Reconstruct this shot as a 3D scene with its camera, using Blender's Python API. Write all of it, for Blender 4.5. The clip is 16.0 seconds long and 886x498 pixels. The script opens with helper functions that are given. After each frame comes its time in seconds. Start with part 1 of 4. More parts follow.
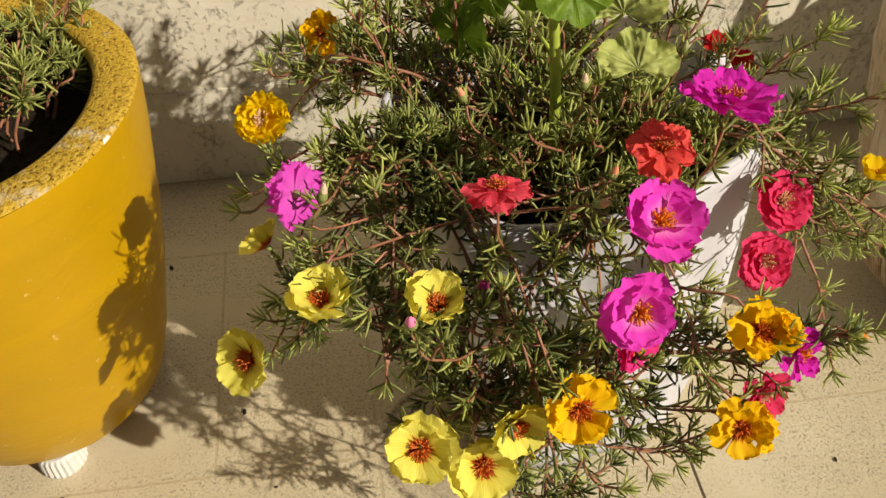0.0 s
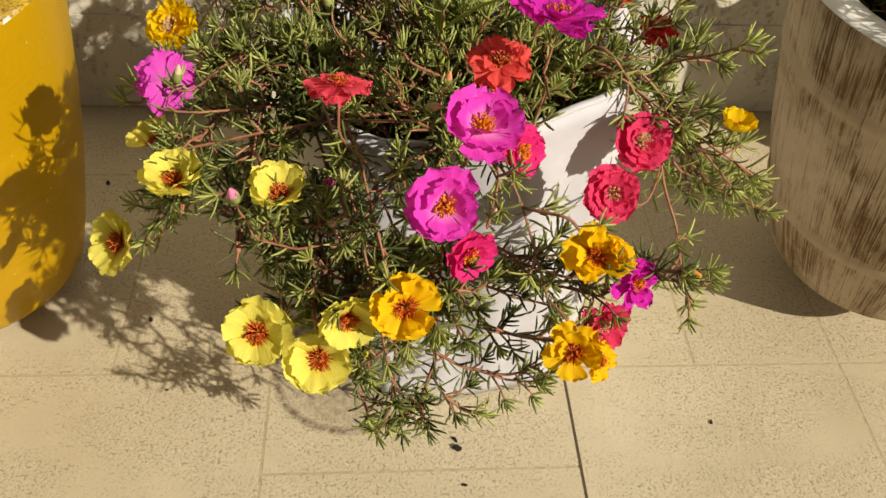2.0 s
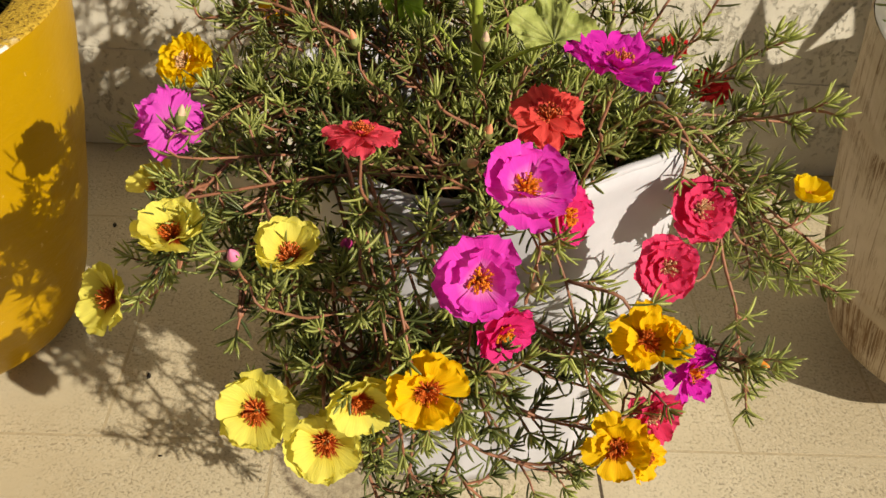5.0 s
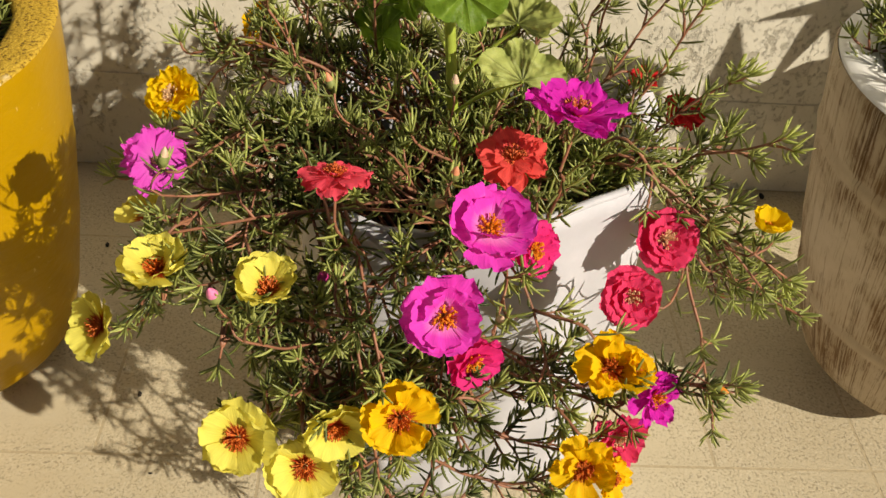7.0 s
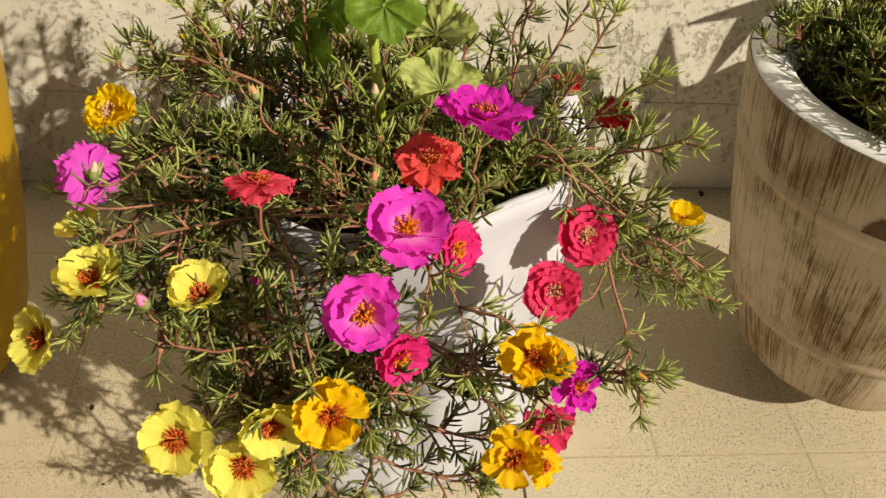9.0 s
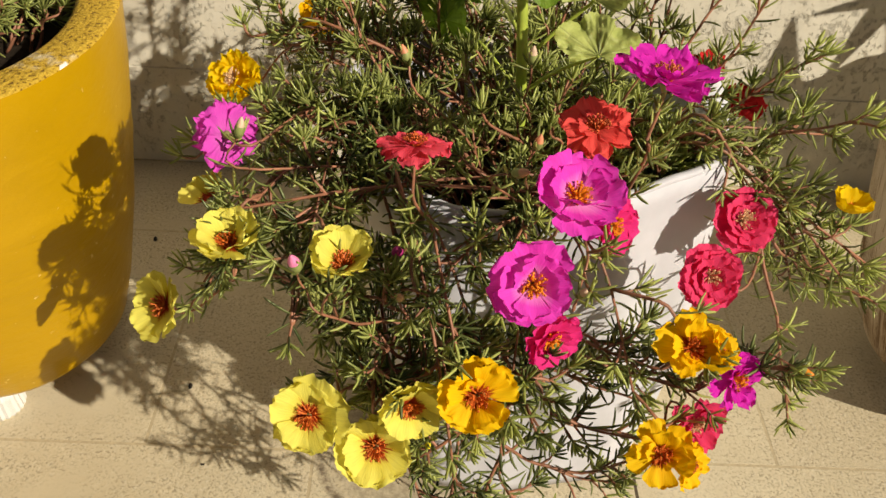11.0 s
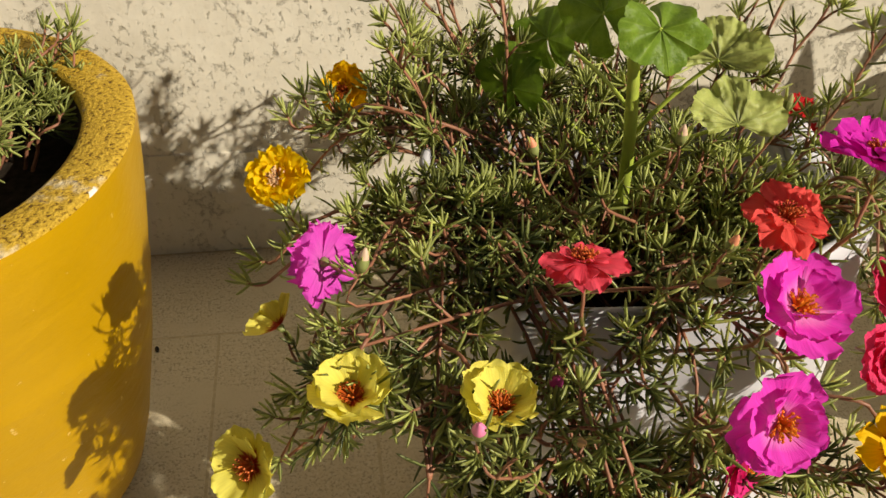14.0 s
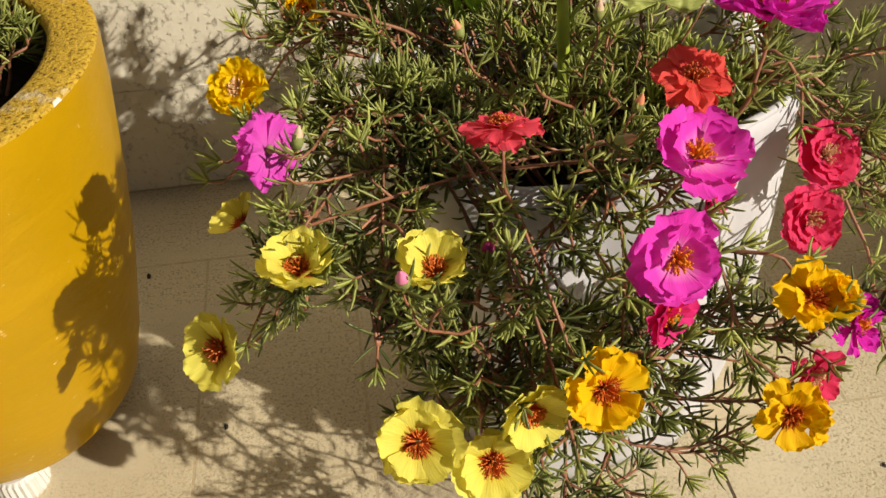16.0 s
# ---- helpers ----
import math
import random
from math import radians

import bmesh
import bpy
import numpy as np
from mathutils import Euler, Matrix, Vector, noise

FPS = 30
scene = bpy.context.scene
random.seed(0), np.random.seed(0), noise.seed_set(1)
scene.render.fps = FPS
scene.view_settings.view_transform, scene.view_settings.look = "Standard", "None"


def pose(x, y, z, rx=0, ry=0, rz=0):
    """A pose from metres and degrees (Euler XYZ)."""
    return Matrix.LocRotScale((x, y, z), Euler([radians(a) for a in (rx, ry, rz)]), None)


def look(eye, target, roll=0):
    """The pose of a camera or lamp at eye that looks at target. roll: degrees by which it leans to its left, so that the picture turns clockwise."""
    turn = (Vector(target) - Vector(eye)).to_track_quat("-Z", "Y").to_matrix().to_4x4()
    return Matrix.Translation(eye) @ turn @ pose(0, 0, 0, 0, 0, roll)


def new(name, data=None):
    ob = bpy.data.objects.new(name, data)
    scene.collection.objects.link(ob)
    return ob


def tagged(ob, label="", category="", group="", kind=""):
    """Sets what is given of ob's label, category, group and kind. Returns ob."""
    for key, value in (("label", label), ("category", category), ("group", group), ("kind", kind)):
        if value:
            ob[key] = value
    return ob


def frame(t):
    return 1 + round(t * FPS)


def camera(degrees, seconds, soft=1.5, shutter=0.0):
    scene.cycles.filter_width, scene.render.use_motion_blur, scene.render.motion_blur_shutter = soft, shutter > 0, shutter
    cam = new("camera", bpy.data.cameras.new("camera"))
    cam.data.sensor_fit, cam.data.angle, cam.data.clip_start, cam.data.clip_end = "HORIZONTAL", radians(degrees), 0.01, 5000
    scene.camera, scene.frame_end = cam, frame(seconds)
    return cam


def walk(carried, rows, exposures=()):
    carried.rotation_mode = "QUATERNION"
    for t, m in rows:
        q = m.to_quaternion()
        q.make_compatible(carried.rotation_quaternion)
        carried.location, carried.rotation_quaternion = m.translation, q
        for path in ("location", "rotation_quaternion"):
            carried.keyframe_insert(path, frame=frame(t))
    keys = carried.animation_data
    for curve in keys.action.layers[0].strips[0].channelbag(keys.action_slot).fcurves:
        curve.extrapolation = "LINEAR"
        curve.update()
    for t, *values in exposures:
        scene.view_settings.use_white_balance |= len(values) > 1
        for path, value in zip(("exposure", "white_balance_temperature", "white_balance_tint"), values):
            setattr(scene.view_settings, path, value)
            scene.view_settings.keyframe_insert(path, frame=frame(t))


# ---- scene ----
cam = camera(55.4, 16.0)
PATH = [
    (0, (0.003, -0.438, 0.734), (0.198, 0.944, -0.698), -0.3),
    (0.5, (0.044, -0.456, 0.728), (0.22, 0.953, -0.68), 1.8),
    (1, (0.082, -0.483, 0.727), (0.242, 0.957, -0.651), 3.3),
    (1.5, (0.098, -0.504, 0.726), (0.259, 0.929, -0.66), 4.1),
    (2, (0.108, -0.511, 0.713), (0.264, 0.868, -0.727), 4.4),
    (2.5, (0.097, -0.523, 0.719), (0.208, 0.816, -0.763), 4.0),
    (3, (0.089, -0.527, 0.719), (0.162, 0.835, -0.743), 4.1),
    (3.5, (0.083, -0.517, 0.688), (0.174, 0.896, -0.724), 5.0),
    (4, (0.083, -0.485, 0.668), (0.184, 0.957, -0.714), 5.3),
    (4.5, (0.093, -0.467, 0.675), (0.199, 0.985, -0.696), 5.3),
    (4.7, (0.103, -0.456, 0.674), (0.212, 1.0, -0.692), 5.2),
    (6.8, (0.112, -0.441, 0.689), (0.223, 1.016, -0.676), 5.3),
    (7, (0.12, -0.455, 0.704), (0.232, 1.006, -0.657), 5.1),
    (7.5, (0.161, -0.483, 0.71), (0.333, 0.989, -0.633), 4.5),
    (8, (0.164, -0.477, 0.72), (0.373, 0.994, -0.619), 4.9),
    (8.5, (0.154, -0.473, 0.718), (0.364, 0.996, -0.623), 4.9),
    (9, (0.148, -0.477, 0.718), (0.325, 0.996, -0.623), 4.8),
    (9.5, (0.138, -0.483, 0.707), (0.27, 0.987, -0.643), 4.5),
    (10, (0.133, -0.488, 0.695), (0.194, 0.974, -0.669), 3.9),
    (10.2, (0.125, -0.49, 0.702), (0.168, 0.977, -0.657), 4.0),
    (12.3, (0.055, -0.393, 0.622), (0.174, 1.107, -0.696), 3.6),
    (12.5, (0.06, -0.389, 0.628), (0.172, 1.108, -0.694), 2.9),
    (13, (0.034, -0.387, 0.639), (0.163, 1.111, -0.68), 1.9),
    (13.5, (-0.01, -0.373, 0.644), (0.17, 1.129, -0.665), 1.7),
    (14, (-0.027, -0.362, 0.659), (0.223, 1.154, -0.622), 2.1),
    (14.5, (-0.038, -0.353, 0.663), (0.26, 1.154, -0.617), -0.5),
    (15, (-0.047, -0.357, 0.662), (0.271, 1.138, -0.629), -3.4),
    (15.5, (-0.027, -0.376, 0.657), (0.278, 1.091, -0.668), -3.3),
    (16, (0.007, -0.418, 0.648), (0.211, 1.033, -0.713), -1.5),
]
walk(cam, [(t, look(eye, target, roll)) for t, eye, target, roll in PATH],
     exposures=[(0.0, 0.18, 7100, 10), (16.0, 0.18, 7100, 10)])

# ---- light: low afternoon sun from the right, clear sky ----
SUN_FROM = Vector((0.678, -0.517, 0.523)).normalized()
world = bpy.data.worlds.new("sky")
scene.world = world
world.use_nodes = True
wn = world.node_tree
sky = wn.nodes.new("ShaderNodeTexSky")
sky.sky_type = "NISHITA"
sky.sun_disc = False
sky.sun_elevation = math.asin(SUN_FROM.z)
sky.sun_rotation = math.atan2(SUN_FROM.x, SUN_FROM.y)
wn.links.new(sky.outputs["Color"], wn.nodes["Background"].inputs["Color"])
wn.nodes["Background"].inputs["Strength"].default_value = 0.021
sun_data = bpy.data.lights.new("sun", "SUN")
sun_data.energy, sun_data.angle, sun_data.color = 4.6, radians(0.55), (1.0, 0.94, 0.82)
sun = new("sun", sun_data)
sun.matrix_world = look(SUN_FROM * 6, (0, 0, 0))


# ---- material helpers ----
class Mat:
    """A node material with short ways to add nodes."""

    def __init__(self, name, rough=0.6, metal=0.0, spec=0.5):
        self.m = bpy.data.materials.new(name)
        self.m.use_nodes = True
        self.t = self.m.node_tree
        self.b = self.t.nodes["Principled BSDF"]
        self.out = self.t.nodes["Material Output"]
        self.b.inputs["Roughness"].default_value = rough
        self.b.inputs["Metallic"].default_value = metal
        self.b.inputs["Specular IOR Level"].default_value = spec

    def add(self, kind, **props):
        n = self.t.nodes.new("ShaderNode" + kind)
        for k, v in props.items():
            setattr(n, k, v)
        return n

    def link(self, a, b):
        self.t.links.new(a, b)

    def coords(self, kind="Object", scale=(1, 1, 1)):
        c = self.add("TexCoord")
        mp = self.add("Mapping")
        mp.inputs["Scale"].default_value = scale
        self.link(c.outputs[kind], mp.inputs["Vector"])
        return mp.outputs[0]

    def world_coords(self, scale=(1, 1, 1)):
        g = self.add("NewGeometry")
        mp = self.add("Mapping")
        mp.inputs["Scale"].default_value = scale
        self.link(g.outputs["Position"], mp.inputs["Vector"])
        return mp.outputs[0]

    def noise(self, vec, scale, detail=4, rough=0.55, distort=0.0):
        n = self.add("TexNoise")
        n.inputs["Scale"].default_value = scale
        n.inputs["Detail"].default_value = detail
        n.inputs["Roughness"].default_value = rough
        n.inputs["Distortion"].default_value = distort
        if vec is not None:
            self.link(vec, n.inputs["Vector"])
        return n.outputs["Fac"]

    def voronoi(self, vec, scale, feature="F1"):
        n = self.add("TexVoronoi", feature=feature)
        n.inputs["Scale"].default_value = scale
        self.link(vec, n.inputs["Vector"])
        return n.outputs["Distance"]

    def ramp(self, fac, stops):
        n = self.add("ValToRGB")
        e = n.color_ramp.elements
        while len(e) < len(stops):
            e.new(0.5)
        for el, (p, c) in zip(e, stops):
            el.position = p
            el.color = (*c, 1) if len(c) == 3 else c
        self.link(fac, n.inputs["Fac"])
        return n.outputs["Color"]

    def band(self, fac, lo, hi):
        n = self.add("MapRange")
        n.inputs["From Min"].default_value, n.inputs["From Max"].default_value = lo, hi
        self.link(fac, n.inputs["Value"])
        return n.outputs[0]

    def math(self, op, a, b):
        n = self.add("Math", operation=op)
        for i, v in enumerate((a, b)):
            if isinstance(v, (int, float)):
                n.inputs[i].default_value = v
            else:
                self.link(v, n.inputs[i])
        return n.outputs[0]

    def mix(self, fac, a, b, mode="MIX"):
        n = self.add("Mix", data_type="RGBA", blend_type=mode)
        for sock, v in ((n.inputs[0], fac), (n.inputs[6], a), (n.inputs[7], b)):
            if isinstance(v, (int, float)):
                sock.default_value = v
            elif isinstance(v, tuple):
                sock.default_value = (*v, 1)
            else:
                self.link(v, sock)
        return n.outputs[2]

    def color(self, c):
        if isinstance(c, tuple):
            self.b.inputs["Base Color"].default_value = (*c, 1)
        else:
            self.link(c, self.b.inputs["Base Color"])

    def bump(self, height, strength=0.4, distance=0.002):
        n = self.add("Bump")
        n.inputs["Strength"].default_value, n.inputs["Distance"].default_value = strength, distance
        self.link(height, n.inputs["Height"])
        self.link(n.outputs[0], self.b.inputs["Normal"])

    def thin(self, color, share):
        """Lets light through a thin sheet."""
        tr = self.add("BsdfTranslucent")
        if isinstance(color, tuple):
            tr.inputs["Color"].default_value = (*color, 1)
        else:
            self.link(color, tr.inputs["Color"])
        mx = self.add("MixShader")
        mx.inputs[0].default_value = share
        self.link(self.b.outputs[0], mx.inputs[1])
        self.link(tr.outputs[0], mx.inputs[2])
        self.link(mx.outputs[0], self.out.inputs["Surface"])


def tile_material():
    k = Mat("stone_tile", 0.55, spec=0.35)
    w = k.world_coords()
    info = k.add("ObjectInfo")
    big = k.noise(w, 4, 6, 0.6)
    base = k.ramp(big, [(0.3, (0.52, 0.44, 0.30)), (0.7, (0.64, 0.56, 0.405))])
    base = k.mix(k.math("MULTIPLY", info.outputs["Random"], 0.25), base, (0.50, 0.42, 0.29))
    mp = k.add("Mapping")
    mp.inputs["Rotation"].default_value = (0, 0, 0.85)
    mp.inputs["Scale"].default_value = (1.0, 2.3, 1.0)
    k.link(w, mp.inputs["Vector"])
    where = k.band(k.noise(mp.outputs[0], 5.5, 4, 0.6, 0.35), 0.37, 0.51)
    mist = k.math("ADD", 0.12, k.math("MULTIPLY", where, 0.88))
    grain = k.noise(w, 340, 2, 0.65)
    fleck = k.band(grain, 0.50, 0.60)
    clump = k.band(k.noise(w, 120, 3, 0.65), 0.34, 0.56)
    pits = k.math("MULTIPLY", k.math("MULTIPLY", fleck, clump), mist)
    vo = k.add("TexVoronoi")
    vo.inputs["Scale"].default_value = 150
    k.link(w, vo.inputs["Vector"])
    cell = k.add("SeparateColor")
    k.link(vo.outputs["Color"], cell.inputs[0])
    few = k.math("MULTIPLY", k.band(cell.outputs[1], 0.965, 0.97), k.math("SUBTRACT", 1.0, k.band(vo.outputs["Distance"], 0.12, 0.22)))
    pits = k.math("MAXIMUM", pits, k.math("MULTIPLY", few, 0.8))
    base = k.mix(k.math("MULTIPLY", pits, 0.68), base, (0.22, 0.18, 0.12))
    pale = k.math("MULTIPLY", k.math("MULTIPLY", k.band(k.noise(w, 210, 2, 0.6), 0.55, 0.68), where), 0.35)
    base = k.mix(pale, base, (0.74, 0.68, 0.54))
    cloud = k.band(k.noise(w, 22, 5, 0.65), 0.35, 0.75)
    base = k.mix(k.math("MULTIPLY", cloud, 0.22), base, (0.42, 0.35, 0.22))
    # ring left by a saucer
    d = k.add("VectorMath", operation="DISTANCE")
    k.link(w, d.inputs[0])
    d.inputs[1].default_value = (0.078, 0.002, 0.0)
    ring = k.math("SUBTRACT", 1.0, k.band(k.math("ABSOLUTE", k.math("SUBTRACT", d.outputs["Value"], 0.073), 0), 0.001, 0.006))
    inside = k.math("SUBTRACT", 1.0, k.band(d.outputs["Value"], 0.05, 0.079))
    stain = k.math("ADD", k.math("MULTIPLY", ring, 1.0), k.math("MULTIPLY", inside, 0.6))
    stain = k.math("MULTIPLY", stain, k.band(k.noise(w, 130, 4, 0.75), 0.30, 0.60))
    base = k.mix(stain, base, (0.17, 0.13, 0.09))
    k.color(base)
    h = k.math("ADD", k.math("MULTIPLY", k.noise(w, 60, 4), 0.4), k.math("MULTIPLY", k.math("SUBTRACT", 1.0, grain), k.math("ADD", 0.15, k.math("MULTIPLY", mist, 1.3))))
    k.bump(h, 0.5, 0.0010)
    return k.m


def wall_material(name, tint=1.0):
    k = Mat(name, 0.8, spec=0.2)
    w = k.world_coords()
    base = k.ramp(k.noise(w, 7, 6, 0.65), [(0.3, (0.59 * tint, 0.55 * tint, 0.455 * tint)), (0.7, (0.73 * tint, 0.69 * tint, 0.59 * tint))])
    v = k.noise(k.world_coords((1.0, 1.0, 0.8)), 150, 5, 0.72, 0.1)
    area = k.band(k.noise(w, 17, 4, 0.65), 0.38, 0.66)
    pits = k.band(k.math("ADD", v, k.math("MULTIPLY", area, 0.16)), 0.62, 0.74)
    base = k.mix(k.math("MULTIPLY", pits, 0.52), base, (0.25, 0.22, 0.155))
    v2 = k.band(k.noise(w, 42, 4, 0.7, 0.5), 0.60, 0.72)
    base = k.mix(k.math("MULTIPLY", v2, 0.28), base, (0.40, 0.35, 0.26))
    dust = k.band(k.noise(w, 300, 2, 0.6), 0.60, 0.75)
    base = k.mix(k.math("MULTIPLY", dust, 0.22), base, (0.38, 0.33, 0.25))
    k.color(base)
    h = k.math("SUBTRACT", k.math("MULTIPLY", k.noise(w, 34, 5, 0.6), 0.9), pits)
    k.bump(h, 0.6, 0.003)
    return k.m


def plain(name, color, rough=0.7, var=0.15, scale=80, spec=0.4, bump=0.2):
    k = Mat(name, rough, spec=spec)
    c = k.coords()
    lo = tuple(v * (1 - var) for v in color)
    hi = tuple(min(1, v * (1 + var)) for v in color)
    f = k.noise(c, scale, 5, 0.6)
    k.color(k.ramp(f, [(0.3, lo), (0.7, hi)]))
    if bump:
        k.bump(f, bump, 0.0015)
    return k.m


def yellow_paint():
    k = Mat("yellow_enamel", 0.36, spec=0.3)
    c = k.coords()
    f = k.noise(c, 9, 5, 0.6)
    col = k.ramp(f, [(0.25, (0.385, 0.222, 0.003)), (0.75, (0.455, 0.262, 0.004))])
    chips = k.band(k.noise(c, 120, 3, 0.5), 0.70, 0.74)
    col = k.mix(k.math("MULTIPLY", chips, 0.5), col, (0.8, 0.6, 0.25))
    k.color(col)
    k.bump(k.math("ADD", k.noise(k.coords(scale=(1, 1, 2.2)), 16, 5, 0.6), k.math("MULTIPLY", k.noise(c, 140, 3), 0.12)), 0.45, 0.004)
    return k.m


def yellow_rim():
    k = Mat("gritty_yellow_rim", 0.75, spec=0.3)
    c = k.coords()
    g = k.noise(c, 330, 3, 0.6)
    col = k.ramp(g, [(0.36, (0.13, 0.065, 0.006)), (0.42, (0.42, 0.26, 0.022)), (0.62, (0.58, 0.38, 0.045))])
    lime = k.math("MULTIPLY", k.band(k.noise(c, 22, 4, 0.65), 0.58, 0.70), k.band(k.noise(c, 90, 3), 0.4, 0.6))
    col = k.mix(k.math("MULTIPLY", lime, 0.8), col, (0.72, 0.68, 0.58))
    d = k.add("VectorMath", operation="DISTANCE")
    k.link(k.world_coords((1.0, 0.6, 1.0)), d.inputs[0])
    d.inputs[1].default_value = (-0.166, 0.038, 0.360)
    chip = k.math("SUBTRACT", 1.0, k.band(k.math("ADD", d.outputs["Value"], k.math("MULTIPLY", k.noise(c, 150, 3), 0.008)), 0.0065, 0.0075))
    k.color(k.mix(chip, col, (0.80, 0.78, 0.72)))
    k.bump(g, 0.9, 0.003)
    return k.m


def whitewash():
    """White dry-brushed over brown, in upright strokes."""
    k = Mat("whitewashed_brown", 0.75, spec=0.25)
    uv = k.coords("UV", (1, 1, 1))

    def strokes(across, along, rough):
        mp = k.add("Mapping")
        mp.inputs["Scale"].default_value = (across, along, 1)
        k.link(uv, mp.inputs["Vector"])
        return k.noise(mp.outputs[0], 1.0, 5, rough, 0.06)

    fine, wide = strokes(520, 9, 0.85), strokes(80, 6, 0.65)
    zone = k.noise(k.coords(scale=(1, 1, 0.7)), 9, 5, 0.65, 0.5)
    m = k.math("ADD", k.math("MULTIPLY", fine, 0.80), k.math("MULTIPLY", wide, 0.20))
    m = k.math("ADD", m, k.math("MULTIPLY", k.math("SUBTRACT", zone, 0.5), 0.42))
    sep = k.add("SeparateXYZ")
    k.link(k.coords(), sep.inputs[0])
    for z in (0.136, 0.303):
        bead = k.math("SUBTRACT", 1.0, k.band(k.math("ABSOLUTE", k.math("SUBTRACT", sep.outputs["Z"], z), 0), 0.004, 0.011))
        m = k.math("ADD", m, k.math("MULTIPLY", bead, 0.07))
    brown = k.ramp(wide, [(0.3, (0.100, 0.054, 0.021)), (0.7, (0.24, 0.140, 0.060))])
    white = k.ramp(zone, [(0.3, (0.36, 0.270, 0.165)), (0.7, (0.62, 0.52, 0.385))])
    k.color(k.mix(k.band(m, 0.438, 0.484), brown, white))
    k.bump(fine, 0.35, 0.001)
    return k.m


def leaf_material(name, a, b, share=0.42, rough=0.36):
    k = Mat(name, rough, spec=0.55)
    g = k.add("NewGeometry")
    col = k.ramp(g.outputs["Random Per Island"], [(0.0, tuple(v * 0.8 for v in a)), (0.55, b), (1.0, tuple(v * 1.4 for v in b))])
    k.color(col)
    k.thin(col, share)
    return k.m


def petal_material(name, base_c, tip_c, eye=None, share=0.34):
    k = Mat(name, 0.6, spec=0.12)
    gen = k.add("TexCoord").outputs["UV"]
    sep = k.add("SeparateXYZ")
    k.link(gen, sep.inputs[0])
    v = sep.outputs["Y"]
    col = k.ramp(v, [(0.15, base_c), (0.62, tip_c)])
    mp = k.add("Mapping")
    mp.inputs["Scale"].default_value = (22, 1.2, 1)
    k.link(gen, mp.inputs["Vector"])
    vein = k.noise(mp.outputs[0], 1.0, 3, 0.6, 0.3)
    col = k.mix(k.math("MULTIPLY", k.band(vein, 0.42, 0.7), 0.34), col, tuple(c * 0.55 for c in tip_c))
    info = k.add("ObjectInfo")
    col = k.mix(k.math("MULTIPLY", info.outputs["Random"], 0.16), col, tuple(min(1, c * 1.3 + 0.02) for c in tip_c))
    if eye:
        edge = k.math("ADD", v, k.math("MULTIPLY", k.math("SUBTRACT", vein, 0.5), 0.7))
        col = k.mix(k.math("SUBTRACT", 1.0, k.band(edge, 0.23, 0.34)), col, eye)
    k.color(col)
    k.bump(vein, 0.6, 0.0009)
    k.thin(col, share)
    return k.m


M_TILE = tile_material()
M_WALL = wall_material("pitted_plaster")
M_SKIRT = wall_material("pitted_skirting", 0.97)
M_GROUT = plain("pale_grout", (0.46, 0.38, 0.25), 0.85, 0.2, 120)
M_CRACK = plain("dark_grout", (0.085, 0.062, 0.04), 0.9, 0.3, 200)
M_YELLOW, M_YRIM, M_WASH = yellow_paint(), yellow_rim(), whitewash()
M_WHITE_RIM = plain("white_lime_rim", (0.82, 0.81, 0.79), 0.7, 0.06, 60)
M_WHITE = plain("white_painted_cement", (0.53, 0.53, 0.58), 0.6, 0.07, 30, bump=0.3)
M_PLASTIC = plain("white_plastic", (0.62, 0.61, 0.59), 0.45, 0.04, 40, bump=0)
M_SOIL = plain("dark_potting_soil", (0.022, 0.016, 0.011), 0.95, 0.5, 160, spec=0.1, bump=0.9)
M_LEAF = leaf_material("fleshy_green_needles", (0.175, 0.205, 0.050), (0.385, 0.415, 0.125))
M_TIP = leaf_material("young_yellow_green_needles", (0.36, 0.41, 0.11), (0.48, 0.52, 0.165))
# darker copy of the needles: the front foliage's shade put into its colour
M_LEAF_SHADED = leaf_material("shaded_green_needles", (0.085, 0.115, 0.034), (0.195, 0.230, 0.072), 0.34)
M_STEM = plain("reddish_stem", (0.290, 0.125, 0.072), 0.5, 0.45, 45)
M_CALYX = plain("pale_green_calyx", (0.22, 0.25, 0.08), 0.5, 0.25, 120)
M_DEBRIS = plain("black_crumbs", (0.02, 0.015, 0.012), 0.9, 0.3, 200)

PETALS = {
    "yellow": petal_material("pale_yellow_petal", (0.82, 0.67, 0.05), (0.88, 0.80, 0.16), (0.42, 0.045, 0.012)),
    "gold": petal_material("golden_petal", (0.92, 0.50, 0.007), (0.95, 0.58, 0.012), (0.42, 0.05, 0.008)),
    "amber": petal_material("amber_petal", (0.93, 0.56, 0.008), (0.95, 0.66, 0.014), share=0.45),
    "lemon": petal_material("lemon_petal", (0.85, 0.55, 0.01), (0.88, 0.62, 0.012)),
    "magenta": petal_material("magenta_petal", (0.95, 0.42, 0.80), (0.86, 0.065, 0.60)),
    "purple": petal_material("purple_petal", (0.82, 0.16, 0.66), (0.76, 0.09, 0.60)),
    "violet": petal_material("violet_pink_petal", (0.76, 0.03, 0.46), (0.72, 0.025, 0.50)),
    "pink": petal_material("hot_pink_petal", (0.84, 0.04, 0.26), (0.82, 0.035, 0.25)),
    "rose": petal_material("rose_red_petal", (0.86, 0.08, 0.21), (0.83, 0.06, 0.18)),
    "coral": petal_material("coral_red_petal", (0.88, 0.12, 0.10), (0.86, 0.10, 0.09)),
    "salmon": petal_material("pink_coral_petal", (0.88, 0.10, 0.155), (0.86, 0.085, 0.14)),
    "scarlet": petal_material("scarlet_petal", (0.66, 0.03, 0.03), (0.62, 0.025, 0.03)),
}
